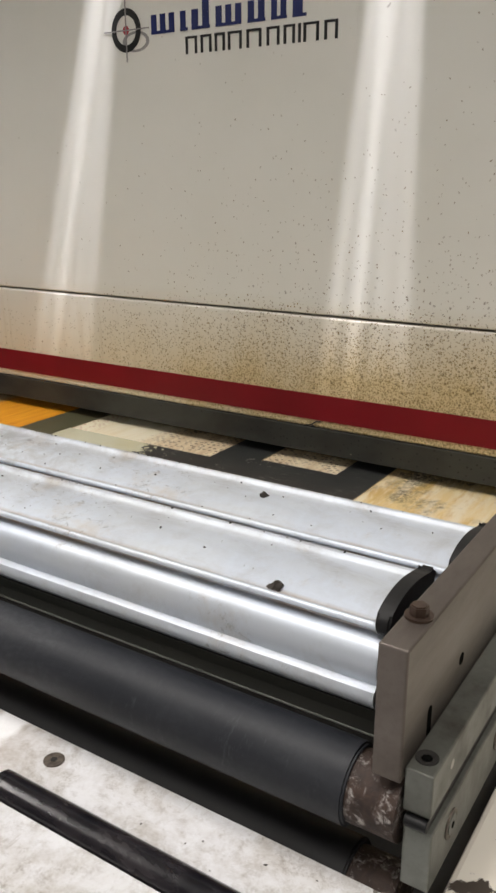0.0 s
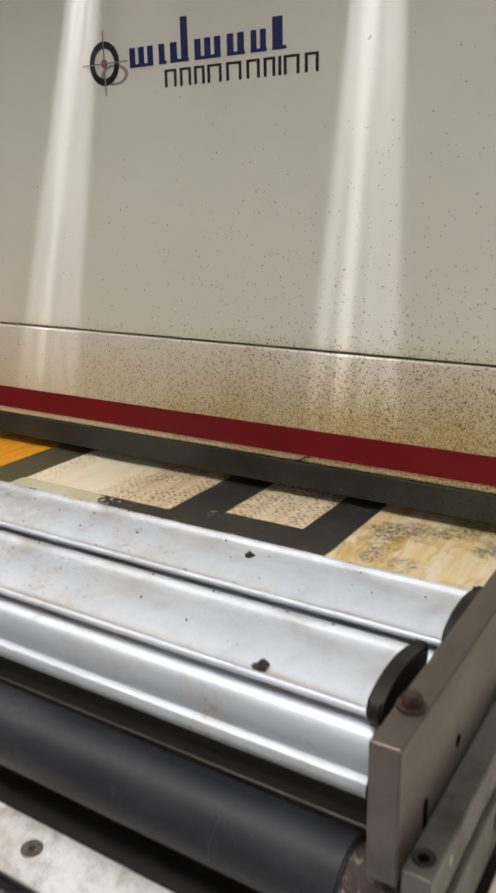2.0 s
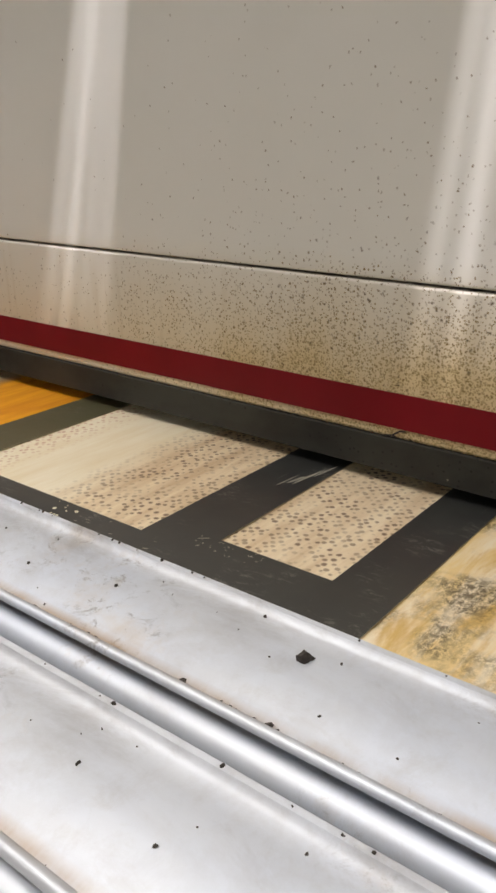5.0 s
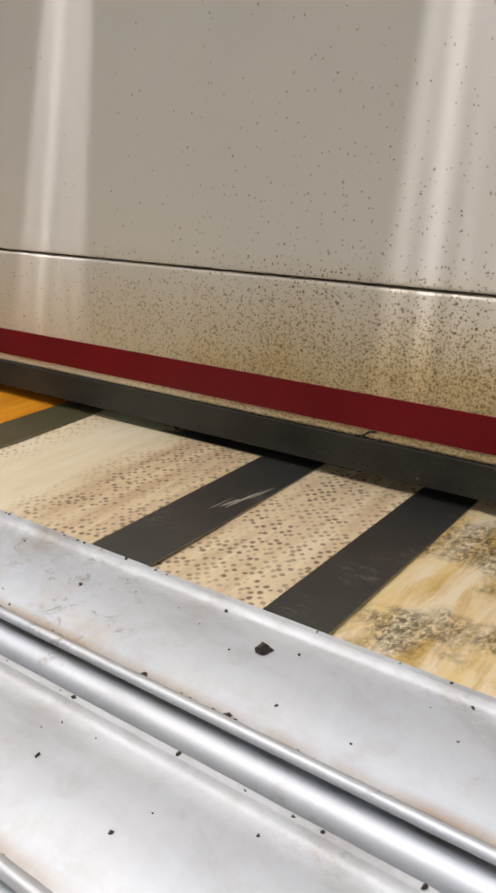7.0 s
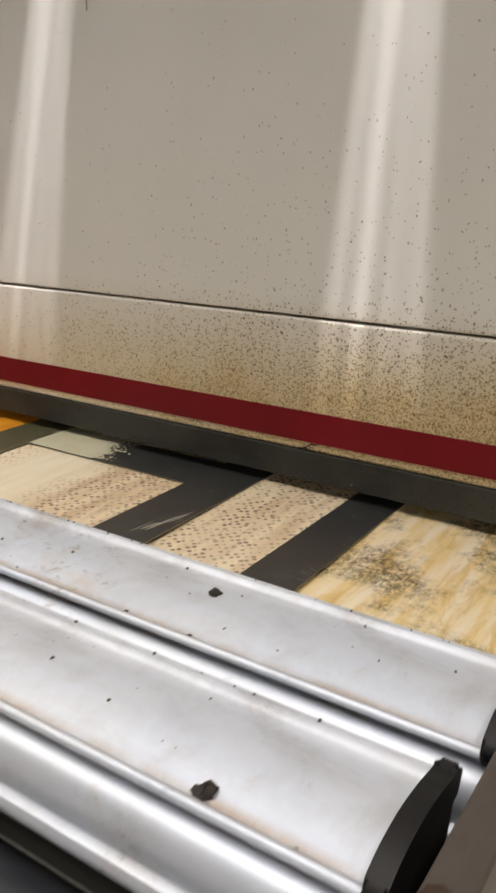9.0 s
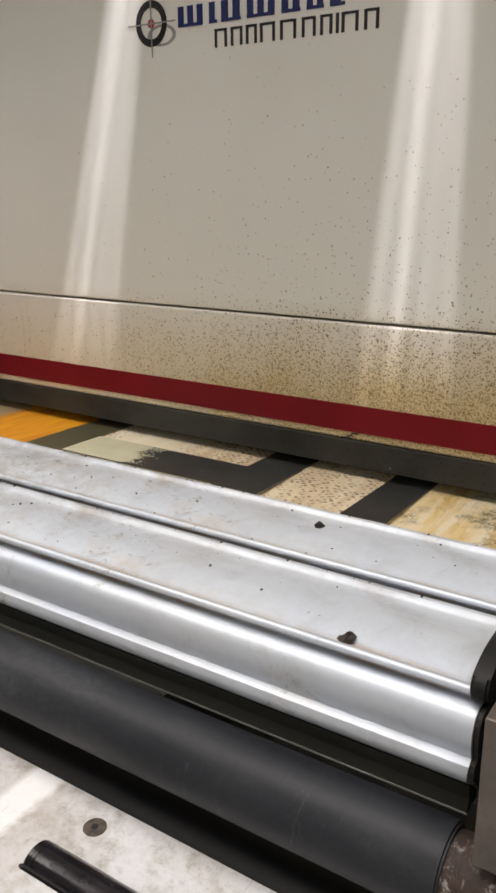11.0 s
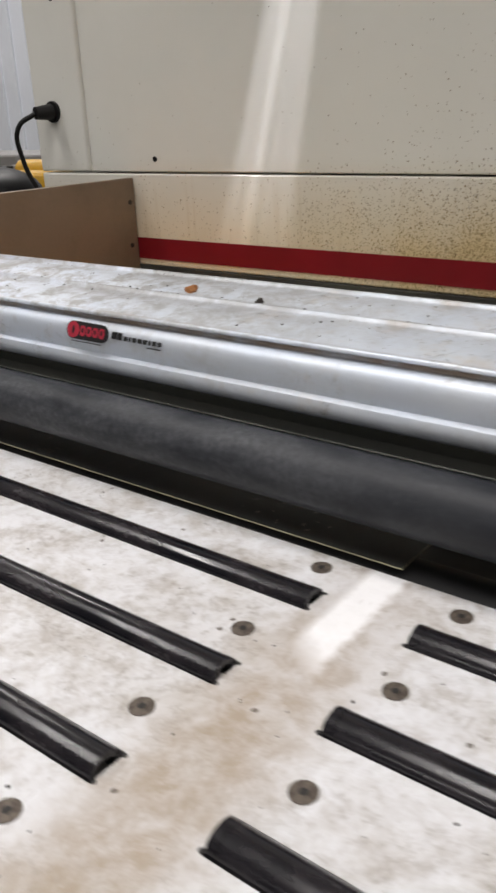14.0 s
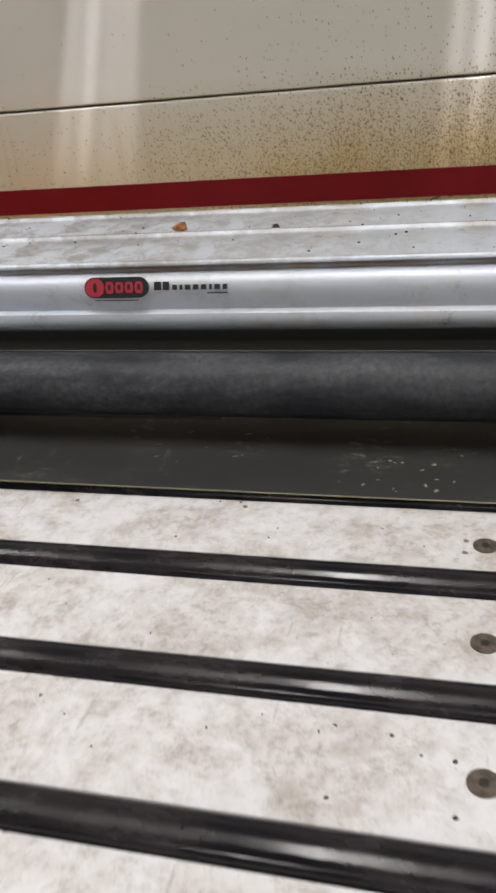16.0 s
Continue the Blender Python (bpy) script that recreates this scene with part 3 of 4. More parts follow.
def maker_sign():
    """The maker's emblem, as plain shapes: a sighting ring and two rows of bars."""
    top = empty("emblem_decal")
    part("film", flat_shape([(-1.12, 1.655), (-0.505, 1.655), (-0.505, 1.835), (-1.12, 1.835)], 0.0, 0.0004), M_FACE, top, "clear film")
    part("shadow_ring", ring_shape(-1.008, 1.722, 0.027, 0.036, -0.0010, 0.55), M_GREYP, top)
    part("ring", ring_shape(-1.033, 1.745, 0.0265, 0.0395, -0.0014, 1.06), M_BLACK, top, "black sighting ring")
    part("dot", ring_shape(-1.033, 1.745, 0.0, 0.0085, -0.0016, 1.0), M_REDP, top)
    part("cross_line", box(-1.093, -0.972, -0.0018, -0.0012, 1.7438, 1.7464), M_GREYP, top)
    part("cross_line", box(-1.0345, -1.0315, -0.0021, -0.0015, 1.684, 1.806), M_GREYP, top)
    # large navy bars
    x = -0.966
    for w, h, strokes in ((0.068, 0.036, 3), (0.022, 0.036, 1), (0.052, 0.078, 2), (0.068, 0.036, 3), (0.046, 0.037, 2), (0.040, 0.037, 2), (0.034, 0.054, 1)):
        for k in range(strokes):
            a = x + w * k / strokes
            hh = h if not (strokes == 2 and k == 0 and h > 0.07) else 0.036
            part("bar", flat_shape([(a, 1.731), (a + 0.62 * w / strokes, 1.731), (a + 0.62 * w / strokes, 1.731 + hh), (a, 1.731 + hh)], -0.0006, 0.0006), M_NAVY, top)
        part("bar", flat_shape([(x, 1.731), (x + w * 0.86, 1.731), (x + w * 0.86, 1.7365), (x, 1.7365)], -0.0013, 0.0004), M_NAVY, top)
        x += w + 0.006
    x = -0.880
    for w in (0.034, 0.031, 0.028, 0.040, 0.042, 0.034, 0.028, 0.008, 0.040, 0.033):
        part("bar", flat_shape([(x, 1.688), (x + min(0.006, w * 0.8), 1.688), (x + min(0.006, w * 0.8), 1.720), (x, 1.720)], -0.0006, 0.0006), M_BLACK, top)
        if w > 0.01:
            part("bar", flat_shape([(x + w * 0.66, 1.688), (x + w * 0.66 + 0.006, 1.688), (x + w * 0.66 + 0.006, 1.720), (x + w * 0.66, 1.720)], -0.0006, 0.0006), M_BLACK, top)
            part("bar", flat_shape([(x, 1.7155), (x + w * 0.66, 1.7155), (x + w * 0.66, 1.720), (x, 1.720)], -0.0013, 0.0004), M_BLACK, top)
        x += w + 0.003
    tagged(top, "clear decal with black ring, red dot and navy bars", "decal")


maker_sign()


def power_plug():
    top = empty("cable_plug", -1.95, 0, 1.343)
    part("flange", tube((0, 0, 0), (0, -0.008, 0), 0.027, n=24), M_CAP, top, smooth=True)
    part("body", tube((0, -0.008, 0), (-0.010, -0.055, -0.002), 0.021, 0.016, n=20), M_CAP, top, smooth=True)
    curve = bpy.data.curves.new("cable", "CURVE")
    curve.dimensions, curve.bevel_depth, curve.bevel_resolution = "3D", 0.0065, 4
    s = curve.splines.new("BEZIER")
    pts = [(-0.010, -0.055, -0.002), (-0.050, -0.085, -0.035), (-0.068, -0.070, -0.12), (-0.045, -0.035, -0.235), (-0.02, -0.02, -0.40)]
    s.bezier_points.add(len(pts) - 1)
    for bp, p in zip(s.bezier_points, pts):
        bp.co, bp.handle_left_type, bp.handle_right_type = p, "AUTO", "AUTO"
    curve.materials.append(M_CAP)
    ob = new("cable", curve)
    ob.parent = top
    tagged(top, "black round plug with a hanging black cable on the corner post", "plug")


power_plug()


# ---- conveyor ----
NOSE_Y, NOSE_R = -0.55, 0.05
tagged(part("conveyor_bed", box(-1.66, 0.0, -0.53, 1.35, 0.80, BELT - 0.012), M_DARK), "dark steel slider bed under the belt", "conveyor bed", kind="structure")
tagged(part("nose_roller", tube((-1.66, NOSE_Y, BELT - 0.053), (0.0, NOSE_Y, BELT - 0.053), 0.044, n=28), M_STEEL, smooth=True), "steel nose roller under the conveyor belt", "roller")
BELT_LEN = 0.05
belt_top = empty("conveyor_belt", 0, 0, 0)
tagged(belt_top, "stained cream, yellow and orange conveyor belt with dark pores", "conveyor belt")
BELT_PIECES = []
for k in range(32):
    v = -0.58 + BELT_LEN * k
    bm = box(-1.655, -0.006, -BELT_LEN / 2, BELT_LEN / 2, -0.004, 0.0)
    me = mesh_of("belt_piece", bm, M_BELT)
    att = me.attributes.new("place", "FLOAT_VECTOR", "POINT")
    for i, vert in enumerate(me.vertices):
        att.data[i].vector = (vert.co.x, vert.co.y + v, vert.co.z)
    ob = new("belt_piece", me)
    ob.parent = belt_top
    BELT_PIECES.append((ob, v))


def cut_sheet():
    """The thin dark sheet with long windows that rides on the belt. y is measured at the clip's start."""
    xs = [-1.295, -1.186, -0.775, -0.668, -0.492, -0.404]
    ys = [-0.255, -0.092, -0.049, 0.358, 0.485, 1.05, 1.20]
    bm = bmesh.new()
    grid = {}

    def corner(i, j):
        if (i, j) not in grid:
            grid[i, j] = bm.verts.new((xs[i], ys[j], 0))
        return grid[i, j]

    for i in range(5):
        for j in range(6):
            hole = False
            if i == 1:
                hole = j in (1, 2, 4)
            if i == 3:
                hole = j in (2, 3, 4)
            if not hole:
                bm.faces.new((corner(i, j), corner(i + 1, j), corner(i + 1, j + 1), corner(i, j + 1)))
    out = bmesh.ops.extrude_face_region(bm, geom=bm.faces[:])
    bmesh.ops.translate(bm, verts=[v for v in out["geom"] if isinstance(v, bmesh.types.BMVert)], vec=(0, 0, 0.0014))
    ob = part("cut_sheet", bm, M_SHEET)
    ob.data.materials.append(M_EDGE)
    for p in ob.data.polygons:
        if abs(p.normal.z) < 0.5:
            p.material_index = 1
    rng = random.Random(3)
    marks = bmesh.new()

    def flake(x, y, lx, ly, turn):
        ring = []
        for k in range(8):
            a = 2 * math.pi * k / 8
            r = rng.uniform(0.65, 1.0)
            q = Matrix.Rotation(turn, 2) @ Vector((lx * r * math.cos(a), ly * r * math.sin(a)))
            ring.append(marks.verts.new((x + q.x, y + q.y, 0.0016)))
        marks.faces.new(ring)

    flake(-0.693, 0.194, 0.0030, 0.055, -0.14)
    flake(-0.683, 0.228, 0.0022, 0.034, -0.12)
    flake(-0.702, 0.176, 0.0035, 0.022, -0.25)
    flake(-0.712, 0.168, 0.0012, 0.030, -0.10)
    flake(-0.690, -0.060, 0.0016, 0.012, -0.9)
    for k in range(24):
        flake(rng.uniform(-0.70, -0.59), -0.064 + rng.uniform(-0.016, 0.012), rng.uniform(0.0008, 0.0032), rng.uniform(0.0006, 0.002), rng.uniform(-1, 1))
    for k in range(18):
        flake(min(max(rng.gauss(-0.55, 0.06), -0.70), -0.415), rng.uniform(-0.248, -0.150), rng.uniform(0.0005, 0.0026), rng.uniform(0.0005, 0.0045), rng.uniform(-1.5, 0.4))
    for k in range(16):
        flake(rng.uniform(-0.90, -0.72), rng.uniform(-0.20, -0.10), rng.uniform(0.0006, 0.0014), rng.uniform(0.001, 0.006), rng.uniform(-1.8, -1.0))
    out = bmesh.ops.extrude_face_region(marks, geom=marks.faces[:])
    bmesh.ops.translate(marks, verts=[v for v in out["geom"] if isinstance(v, bmesh.types.BMVert)], vec=(0, 0, 0.0002))
    tagged(part("scrape_marks", marks, M_SCRAPE, ob, "pale scraped marks"), kind="stuff")
    return tagged(ob, "thin dark grey sheet with long cut windows riding on the belt", "sheet")


SHEET = cut_sheet()


def wet_patch(y0, y1, edge, lean, seed, parent=None):
    """A thin film of milky wash water on a cross bar, with a ragged, frothy edge."""
    rng = random.Random(seed)
    bm = bmesh.new()
    n = 46
    rim = []
    for k in range(n + 1):
        u = k / n
        wave = 0.010 * math.sin(9 * u + seed) + 0.006 * math.sin(31 * u + 2 * seed) + rng.uniform(-0.009, 0.009)
        rim.append((edge + lean * u + wave, y0 + (y1 - y0) * u))
    left = [bm.verts.new((-1.186, y, 0.0016)) for _, y in rim]
    right = [bm.verts.new((x, y, 0.0016)) for x, y in rim]
    for k in range(n):
        bm.faces.new((left[k], right[k], right[k + 1], left[k + 1]))
    # drops and froth rings beyond the edge
    for k in range(70):
        x, y = rng.choice(rim)
        r = rng.uniform(0.0012, 0.0045)
        x += abs(rng.gauss(0, 0.022)) + r
        y = min(max(y, y0 + 2 * r), y1 - 2 * r)
        bm.faces.new([bm.verts.new((x + r * rng.uniform(0.6, 1.1) * math.cos(a), y + r * rng.uniform(0.5, 1.0) * math.sin(a), 0.0016 + 0.00001 * k)) for a in (6.2832 * q / 7 for q in range(7))])
    out = bmesh.ops.extrude_face_region(bm, geom=bm.faces[:])
    bmesh.ops.translate(bm, verts=[v for v in out["geom"] if isinstance(v, bmesh.types.BMVert)], vec=(0, 0, 0.0004))
    return part("wash_water", bm, M_WET, parent, "milky film of wash water with a frothy edge")


wet_patch(0.360, 0.483, -1.000, -0.030, 5, SHEET)
WATER = tagged(wet_patch(-0.253, -0.094, -0.930, -0.012, 2), "milky film of wash water lying on the dark sheet", "water")

# ---- air knives ----
CUP = [(-0.7965, 1.096), (-0.7970, 1.1040), (-0.7995, 1.1068), (-0.8030, 1.1062), (-0.8055, 1.1034), (-0.809, 1.1018), (-0.820, 1.1016), (-0.833, 1.1009), (-0.846, 1.0994), (-0.858, 1.0974),
       (-0.869, 1.0948), (-0.878, 1.0924), (-0.8825, 1.0916), (-0.8838, 1.0946), (-0.8858, 1.0964), (-0.8882, 1.0966)]
KNIFE = CUP + [(-0.8902, 1.0958), (-0.8914, 1.0942), (-0.8918, 1.0924), (-0.8908, 1.0912), (-0.8830, 1.0892), (-0.8812, 1.0868), (-0.8830, 1.0842), (-0.8905, 1.0840), (-0.8962, 1.0826), (-0.9006, 1.0795), (-0.9036, 1.0748), (-0.9052, 1.0692),
         (-0.9056, 1.0628), (-0.9046, 1.0545), (-0.9020, 1.0468), (-0.9042, 1.0452), (-0.9082, 1.0434), (-0.9102, 1.0385), (-0.9095, 1.0325),
         (-0.9060, 1.0280), (-0.899, 1.0225), (-0.886, 1.010), (-0.873, 0.996), (-0.863, 0.982), (-0.856, 0.970), (-0.851, 0.970), (-0.846, 0.985),
         (-0.832, 1.010), (-0.815, 1.040), (-0.802, 1.070), (-0.7965, 1.088)]
KNIFE_CAP = [(-0.7925, 1.094), (-0.7935, 1.1105), (-0.799, 1.1135), (-0.806, 1.1115), (-0.820, 1.1150), (-0.838, 1.1180), (-0.857, 1.1185), (-0.875, 1.1160), (-0.889, 1.1110), (-0.8985, 1.1045), (-0.8970, 1.091), (-0.888, 1.087),
             (-0.868, 1.084), (-0.850, 1.086), (-0.820, 1.092), (-0.802, 1.092)]
KNIFE_X0, KNIFE_X1 = -1.64, -0.019


def air_knife(name, dy, dz, xe):
    top = empty(name, 0, dy, dz)
    part("body", extrude_x(KNIFE, KNIFE_X0, xe - 0.010, 12), M_ALU, top, "satin aluminium extrusion with two round beads", True)
    strip = [(-0.9010, 1.0220), (-0.8985, 1.0090), (-0.9020, 0.9975), (-0.8790, 0.9975), (-0.8850, 1.0120)]
    part("seal_strip", extrude_x(strip, KNIFE_X0 + 0.02, xe - 0.01, 4), M_SEAL, top, "dark olive rubber seal strip under the lip")
    part("seal_edge", tube((KNIFE_X0 + 0.02, -0.9015, 0.9975), (xe - 0.01, -0.9015, 0.9975), 0.0011, n=10), M_BLOCK, top, "thin grey steel edge", True)
    cy, cz = -0.835, 1.045
    cap = smooth_ring(KNIFE_CAP, 2)
    for a, b in ((xe - 0.017, xe - 0.004), (KNIFE_X0 + 0.004, KNIFE_X0 + 0.017)):
        bm = extrude_x(cap, a, b)
        bmesh.ops.bevel(bm, geom=[e for e in bm.edges if any(len(f.verts) > 4 for f in e.link_faces)], offset=0.0022, segments=3, affect="EDGES", clamp_overlap=True)
        part("end_cap", bm, M_CAP, top, "black rubber end cap", True)
    part("end_plate", extrude_x([(cy + (y - cy) * 0.96, cz + (z - cz) * 0.96) for y, z in KNIFE], xe - 0.010, xe - 0.006), M_DARK, top, "dark steel end plate")
    return top


front_knife = tagged(air_knife("air_knife", 0, 0, KNIFE_X1), "long satin aluminium air knife beside the dark roller", "air knife", "pair of air knives")
rear_knife = tagged(air_knife("air_knife", 0.135, -0.005, KNIFE_X1 + 0.013), "long satin aluminium air knife beside the belt, dusty on top", "air knife", "pair of air knives")


def knife_label():
    """The maker's label on the knife, as plain shapes."""
    top = empty("knife_label")
    tilt = pose(0.005, -0.9040, 1.0725, 72, 0, 0)

    def plate(name, x0, x1, v0, v1, h, material, rounded=0.0):
        bm = bmesh.new()
        pts = []
        if rounded:
            for cx, a0 in ((x1 - rounded, -90), (x0 + rounded, 90)):
                for k in range(9):
                    a = radians(a0 + 22.5 * k)
                    pts.append((cx + rounded * math.cos(a), (v0 + v1) / 2 + (v1 - v0) / 2 * math.sin(a)))
        else:
            pts = [(x0, v0), (x1, v0), (x1, v1), (x0, v1)]
        f = bm.faces.new([bm.verts.new(tilt @ Vector((a, b * 0.9, 0.0008))) for a, b in pts])
        out = bmesh.ops.extrude_face_region(bm, geom=[f])
        lift = tilt.to_3x3() @ Vector((0, 0, h))
        bmesh.ops.translate(bm, verts=[v for v in out["geom"] if isinstance(v, bmesh.types.BMVert)], vec=lift)
        part(name, bm, material, top)

    plate("pill", -0.914, -0.838, -0.0125, 0.0125, 0.0009, M_BLACK, 0.012)
    plate("red_mark", -0.9125, -0.890, -0.0112, 0.0112, 0.0014, M_REDP, 0.0108)
    for k, h in enumerate((0.0080, 0.0074, 0.0074, 0.0078)):
        plate("red_mark", -0.8885 + 0.0114 * k, -0.8790 + 0.0114 * k, -h * 0.9, h * 0.9, 0.0014, M_REDP, 0.0024)
        plate("dark_mark", -0.8855 + 0.0114 * k, -0.8822 + 0.0114 * k, -h * 0.35, h * 0.45, 0.0018, M_BLACK)
    plate("dark_mark", -0.9030, -0.8985, -0.0060, 0.0060, 0.0018, M_BLACK, 0.0020)
    plate("bar", -0.902, -0.850, -0.0158, -0.0148, 0.0011, M_BLACK)
    for k, (a, w, h) in enumerate(((-0.832, 0.008, 0.010), (-0.822, 0.007, 0.010), (-0.811, 0.005, 0.006), (-0.803, 0.003, 0.006), (-0.797, 0.006, 0.006), (-0.788, 0.006, 0.006), (-0.779, 0.006, 0.006), (-0.770, 0.003, 0.006), (-0.764, 0.006, 0.006), (-0.755, 0.005, 0.006))):
        plate("bar", a, a + w, -0.004, -0.004 + h, 0.0011, M_BLACK)
    plate("bar", -0.772, -0.750, -0.0088, -0.0072, 0.0011, M_BLACK)
    tagged(top, "red and black pill label with small dark bars on the knife", "label")


knife_label()


# ---- rollers ----
def roller(name, y, z, r, shaft, material, label, xr=-0.028):
    top = empty(name, 0, y, z)
    bm = tube((-1.66, 0, 0), (xr, 0, 0), r, n=64)
    bmesh.ops.bevel(bm, geom=[e for e in bm.edges if len(e.link_faces) == 2 and any(len(f.verts) > 4 for f in e.link_faces)], offset=0.002, segments=2, affect="EDGES")
    part("sleeve", bm, material, top, smooth=True)
    part("shaft", tube((xr - 0.02, 0, 0), (0.014, 0, 0), shaft, n=40), M_RUST, top, "rusty steel shaft end", True)
    return tagged(top, label, "roller", "pair of pinch rollers")


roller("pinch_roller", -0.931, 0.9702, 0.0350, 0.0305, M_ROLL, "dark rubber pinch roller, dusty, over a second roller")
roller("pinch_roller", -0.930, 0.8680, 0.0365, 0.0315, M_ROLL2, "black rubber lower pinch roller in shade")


# ---- side plates and bearing blocks ----
def side_plate():
    top = empty("side_plate")
    part("plate", box(-0.008, 0.016, -0.956, -0.30, 1.008, 1.123, 0.0016, 2), M_PLATE, top, "brushed brown-grey steel plate")
    part("plate_hole", tube((0.0150, -0.825, 1.047), (0.0163, -0.825, 1.047), 0.0058, n=20), M_HOLE, top)
    part("plate_hole", tube((0.0150, -0.700, 1.085), (0.0163, -0.700, 1.085), 0.0038, n=20), M_STEEL, top)
    part("plate_hole", tube((0.0150, -0.660, 1.047), (0.0163, -0.660, 1.047), 0.0058, n=20), M_HOLE, top)
    slot = bmesh.new()
    for cz in (1.020, 1.040):
        tube((0.0150, -0.900, cz), (0.0164, -0.900, cz), 0.0042, n=16, bm=slot)
    box(0.0150, 0.0164, -0.9042, -0.8958, 1.020, 1.040, bm=slot)
    part("slot", slot, M_HOLE, top)
    bolt("bolt", (0.0035, -0.905, 1.123), 0.0076, 0.0108, top)
    tagged(top, "thick brushed brown-grey steel side plate with a rusty bolt", "side plate")


side_plate()


def bearing_block():
    top = empty("bearing_block")
    part("upper_block", box(0.0165, 0.0395, -0.950, -0.30, 0.981, 1.020, 0.0016, 2), M_BLOCK, top, "oily grey-green steel block")
    part("spacer", box(0.020, 0.037, -0.946, -0.31, 0.968, 0.981), M_DARK, top)
    part("lower_block", box(0.0185, 0.0420, -0.951, -0.30, 0.912, 0.968, 0.0016, 2), M_BLOCK, top, "oily grey-green steel block")
    bolt("socket_screw", (0.027, -0.931, 1.0192), 0.0092, 0.0016, top, False, M_DARK)
    part("block_hole", tube((0.0390, -0.906, 1.003), (0.0398, -0.906, 1.003), 0.0040, n=16), M_STEEL, top)
    for y in (-0.905, -0.775):
        part("boss_ring", tube((0.0410, y, 0.945), (0.0432, y, 0.945), 0.0130, n=28), M_SCREW, top, smooth=True)
        part("boss", tube((0.0420, y, 0.945), (0.0440, y, 0.945), 0.0090, n=28), M_BLOCK, top, smooth=True)
        part("boss_hole", tube((0.0430, y, 0.945), (0.0444, y, 0.945), 0.0030, n=16), M_HOLE, top)
    part("o_ring", tube((0.020, -0.951, 0.975), (0.038, -0.951, 0.975), 0.005, n=16), M_CAP, top, smooth=True)
    tagged(top, "stacked oily grey-green steel bearing blocks with socket screw", "bearing block")


bearing_block()


def left_side_plate():
    top = empty("side_guard")
    part("plate", box(-1.690, -1.668, -1.00, -0.006, 0.945, 1.177, 0.0015, 2), M_SIDE, top, "brown-grey painted steel plate")
    part("screw", tube((-1.6685, -0.024, 1.118), (-1.6665, -0.024, 1.118), 0.0060, n=16), M_DARK, top)
    part("screw", tube((-1.6685, -0.030, 1.010), (-1.6665, -0.030, 1.010), 0.0060, n=16), M_DARK, top)
    tagged(top, "brown-grey steel guard plate against the cream panel", "guard plate")


left_side_plate()
tagged(part("machine_frame", box(0.0475, 0.45, -1.00, -0.05, 0.70, 0.902, 0.006, 2), M_CHIP), "cream machine frame with paint chipped to dark steel", "machine frame")
tagged(part("floor_frame", box(-1.70, 0.05, -0.93, 1.30, 0.0, 0.78), M_DARK), "dark steel base frame of the machine", "machine base", kind="structure")


# ---- slider table ----
PITCH, BAR_Y, SLOT, SLANT = 0.1275, -1.0355, 0.0176, 0.026
BAR_ROWS = 6
BANKS = ((-1.62, -0.450), (-0.351, 0.045))


def table_top():
    top = empty("slider_table")
    xs = [-1.66, BANKS[0][0], BANKS[0][1], BANKS[1][0], BANKS[1][1], 0.05]
    ys = [-2.05]
    for k in reversed(range(BAR_ROWS)):
        ys += [BAR_Y - PITCH * k - SLOT, BAR_Y - PITCH * k + SLOT]
    ys.append(-0.958)
    bm = bmesh.new()
    grid = {}

    def corner(i, j):
        if (i, j) not in grid:
            lean = SLANT * (ys[j] - BAR_Y) if 0 < i < len(xs) - 1 else 0.0
            grid[i, j] = bm.verts.new((xs[i] + lean, ys[j], TABLE))
        return grid[i, j]

    for i in range(len(xs) - 1):
        for j in range(len(ys) - 1):
            if not (j % 2 == 1 and i in (1, 3)):
                bm.faces.new((corner(i, j), corner(i + 1, j), corner(i + 1, j + 1), corner(i, j + 1)))
    out = bmesh.ops.extrude_face_region(bm, geom=bm.faces[:])
    bmesh.ops.translate(bm, verts=[v for v in out["geom"] if isinstance(v, bmesh.types.BMVert)], vec=(0, 0, -0.020))
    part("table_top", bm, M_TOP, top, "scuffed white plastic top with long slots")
    part("table_tray", box(-1.66, 0.05, -2.05, -0.965, 0.865, 0.8795), M_TOP, top)
    for x in (-1.60, 0.0):
        for y in (-2.0, -1.05):
            part("leg", box(x - 0.03, x + 0.03, y - 0.03, y + 0.03, 0.0, 0.865, 0.004), M_GREY, top)
    for k in range(BAR_ROWS):
        for x, sgn in ((BANKS[0][1], 1), (BANKS[1][0], -1)):
            for dy in (-0.0150, 0.0150):
                y = BAR_Y - PITCH * k + dy
                xr = x + 0.001 * sgn - SLANT * PITCH * k
                part("corner_relief", tube((xr, y, TABLE - 0.008), (xr, y, TABLE + 0.0005), 0.0023, n=12), M_DARK, top)
    tagged(top, "scuffed white plastic slider table with rows of black bars", "table")


table_top()


def slide_bar(x0, x1, proud=0.0):
    """A black bar let into a slot, arched on top, hollow at its ends."""
    n, w, h = 18, 0.0162, 0.0104 + proud
    arch = [(w * math.cos(math.pi * k / n), -0.004 + (h + 0.004) * math.sin(math.pi * k / n) ** 0.85) for k in range(n + 1)]
    inner = [(y * 0.72, z - 0.0042) for y, z in reversed(arch)]
    bm = extrude_x(arch + [(-w, -0.014), (-w * 0.72, -0.014)] + inner[0:] + [(w * 0.72, -0.014), (w, -0.014)], x0, x1, 6)
    return bm


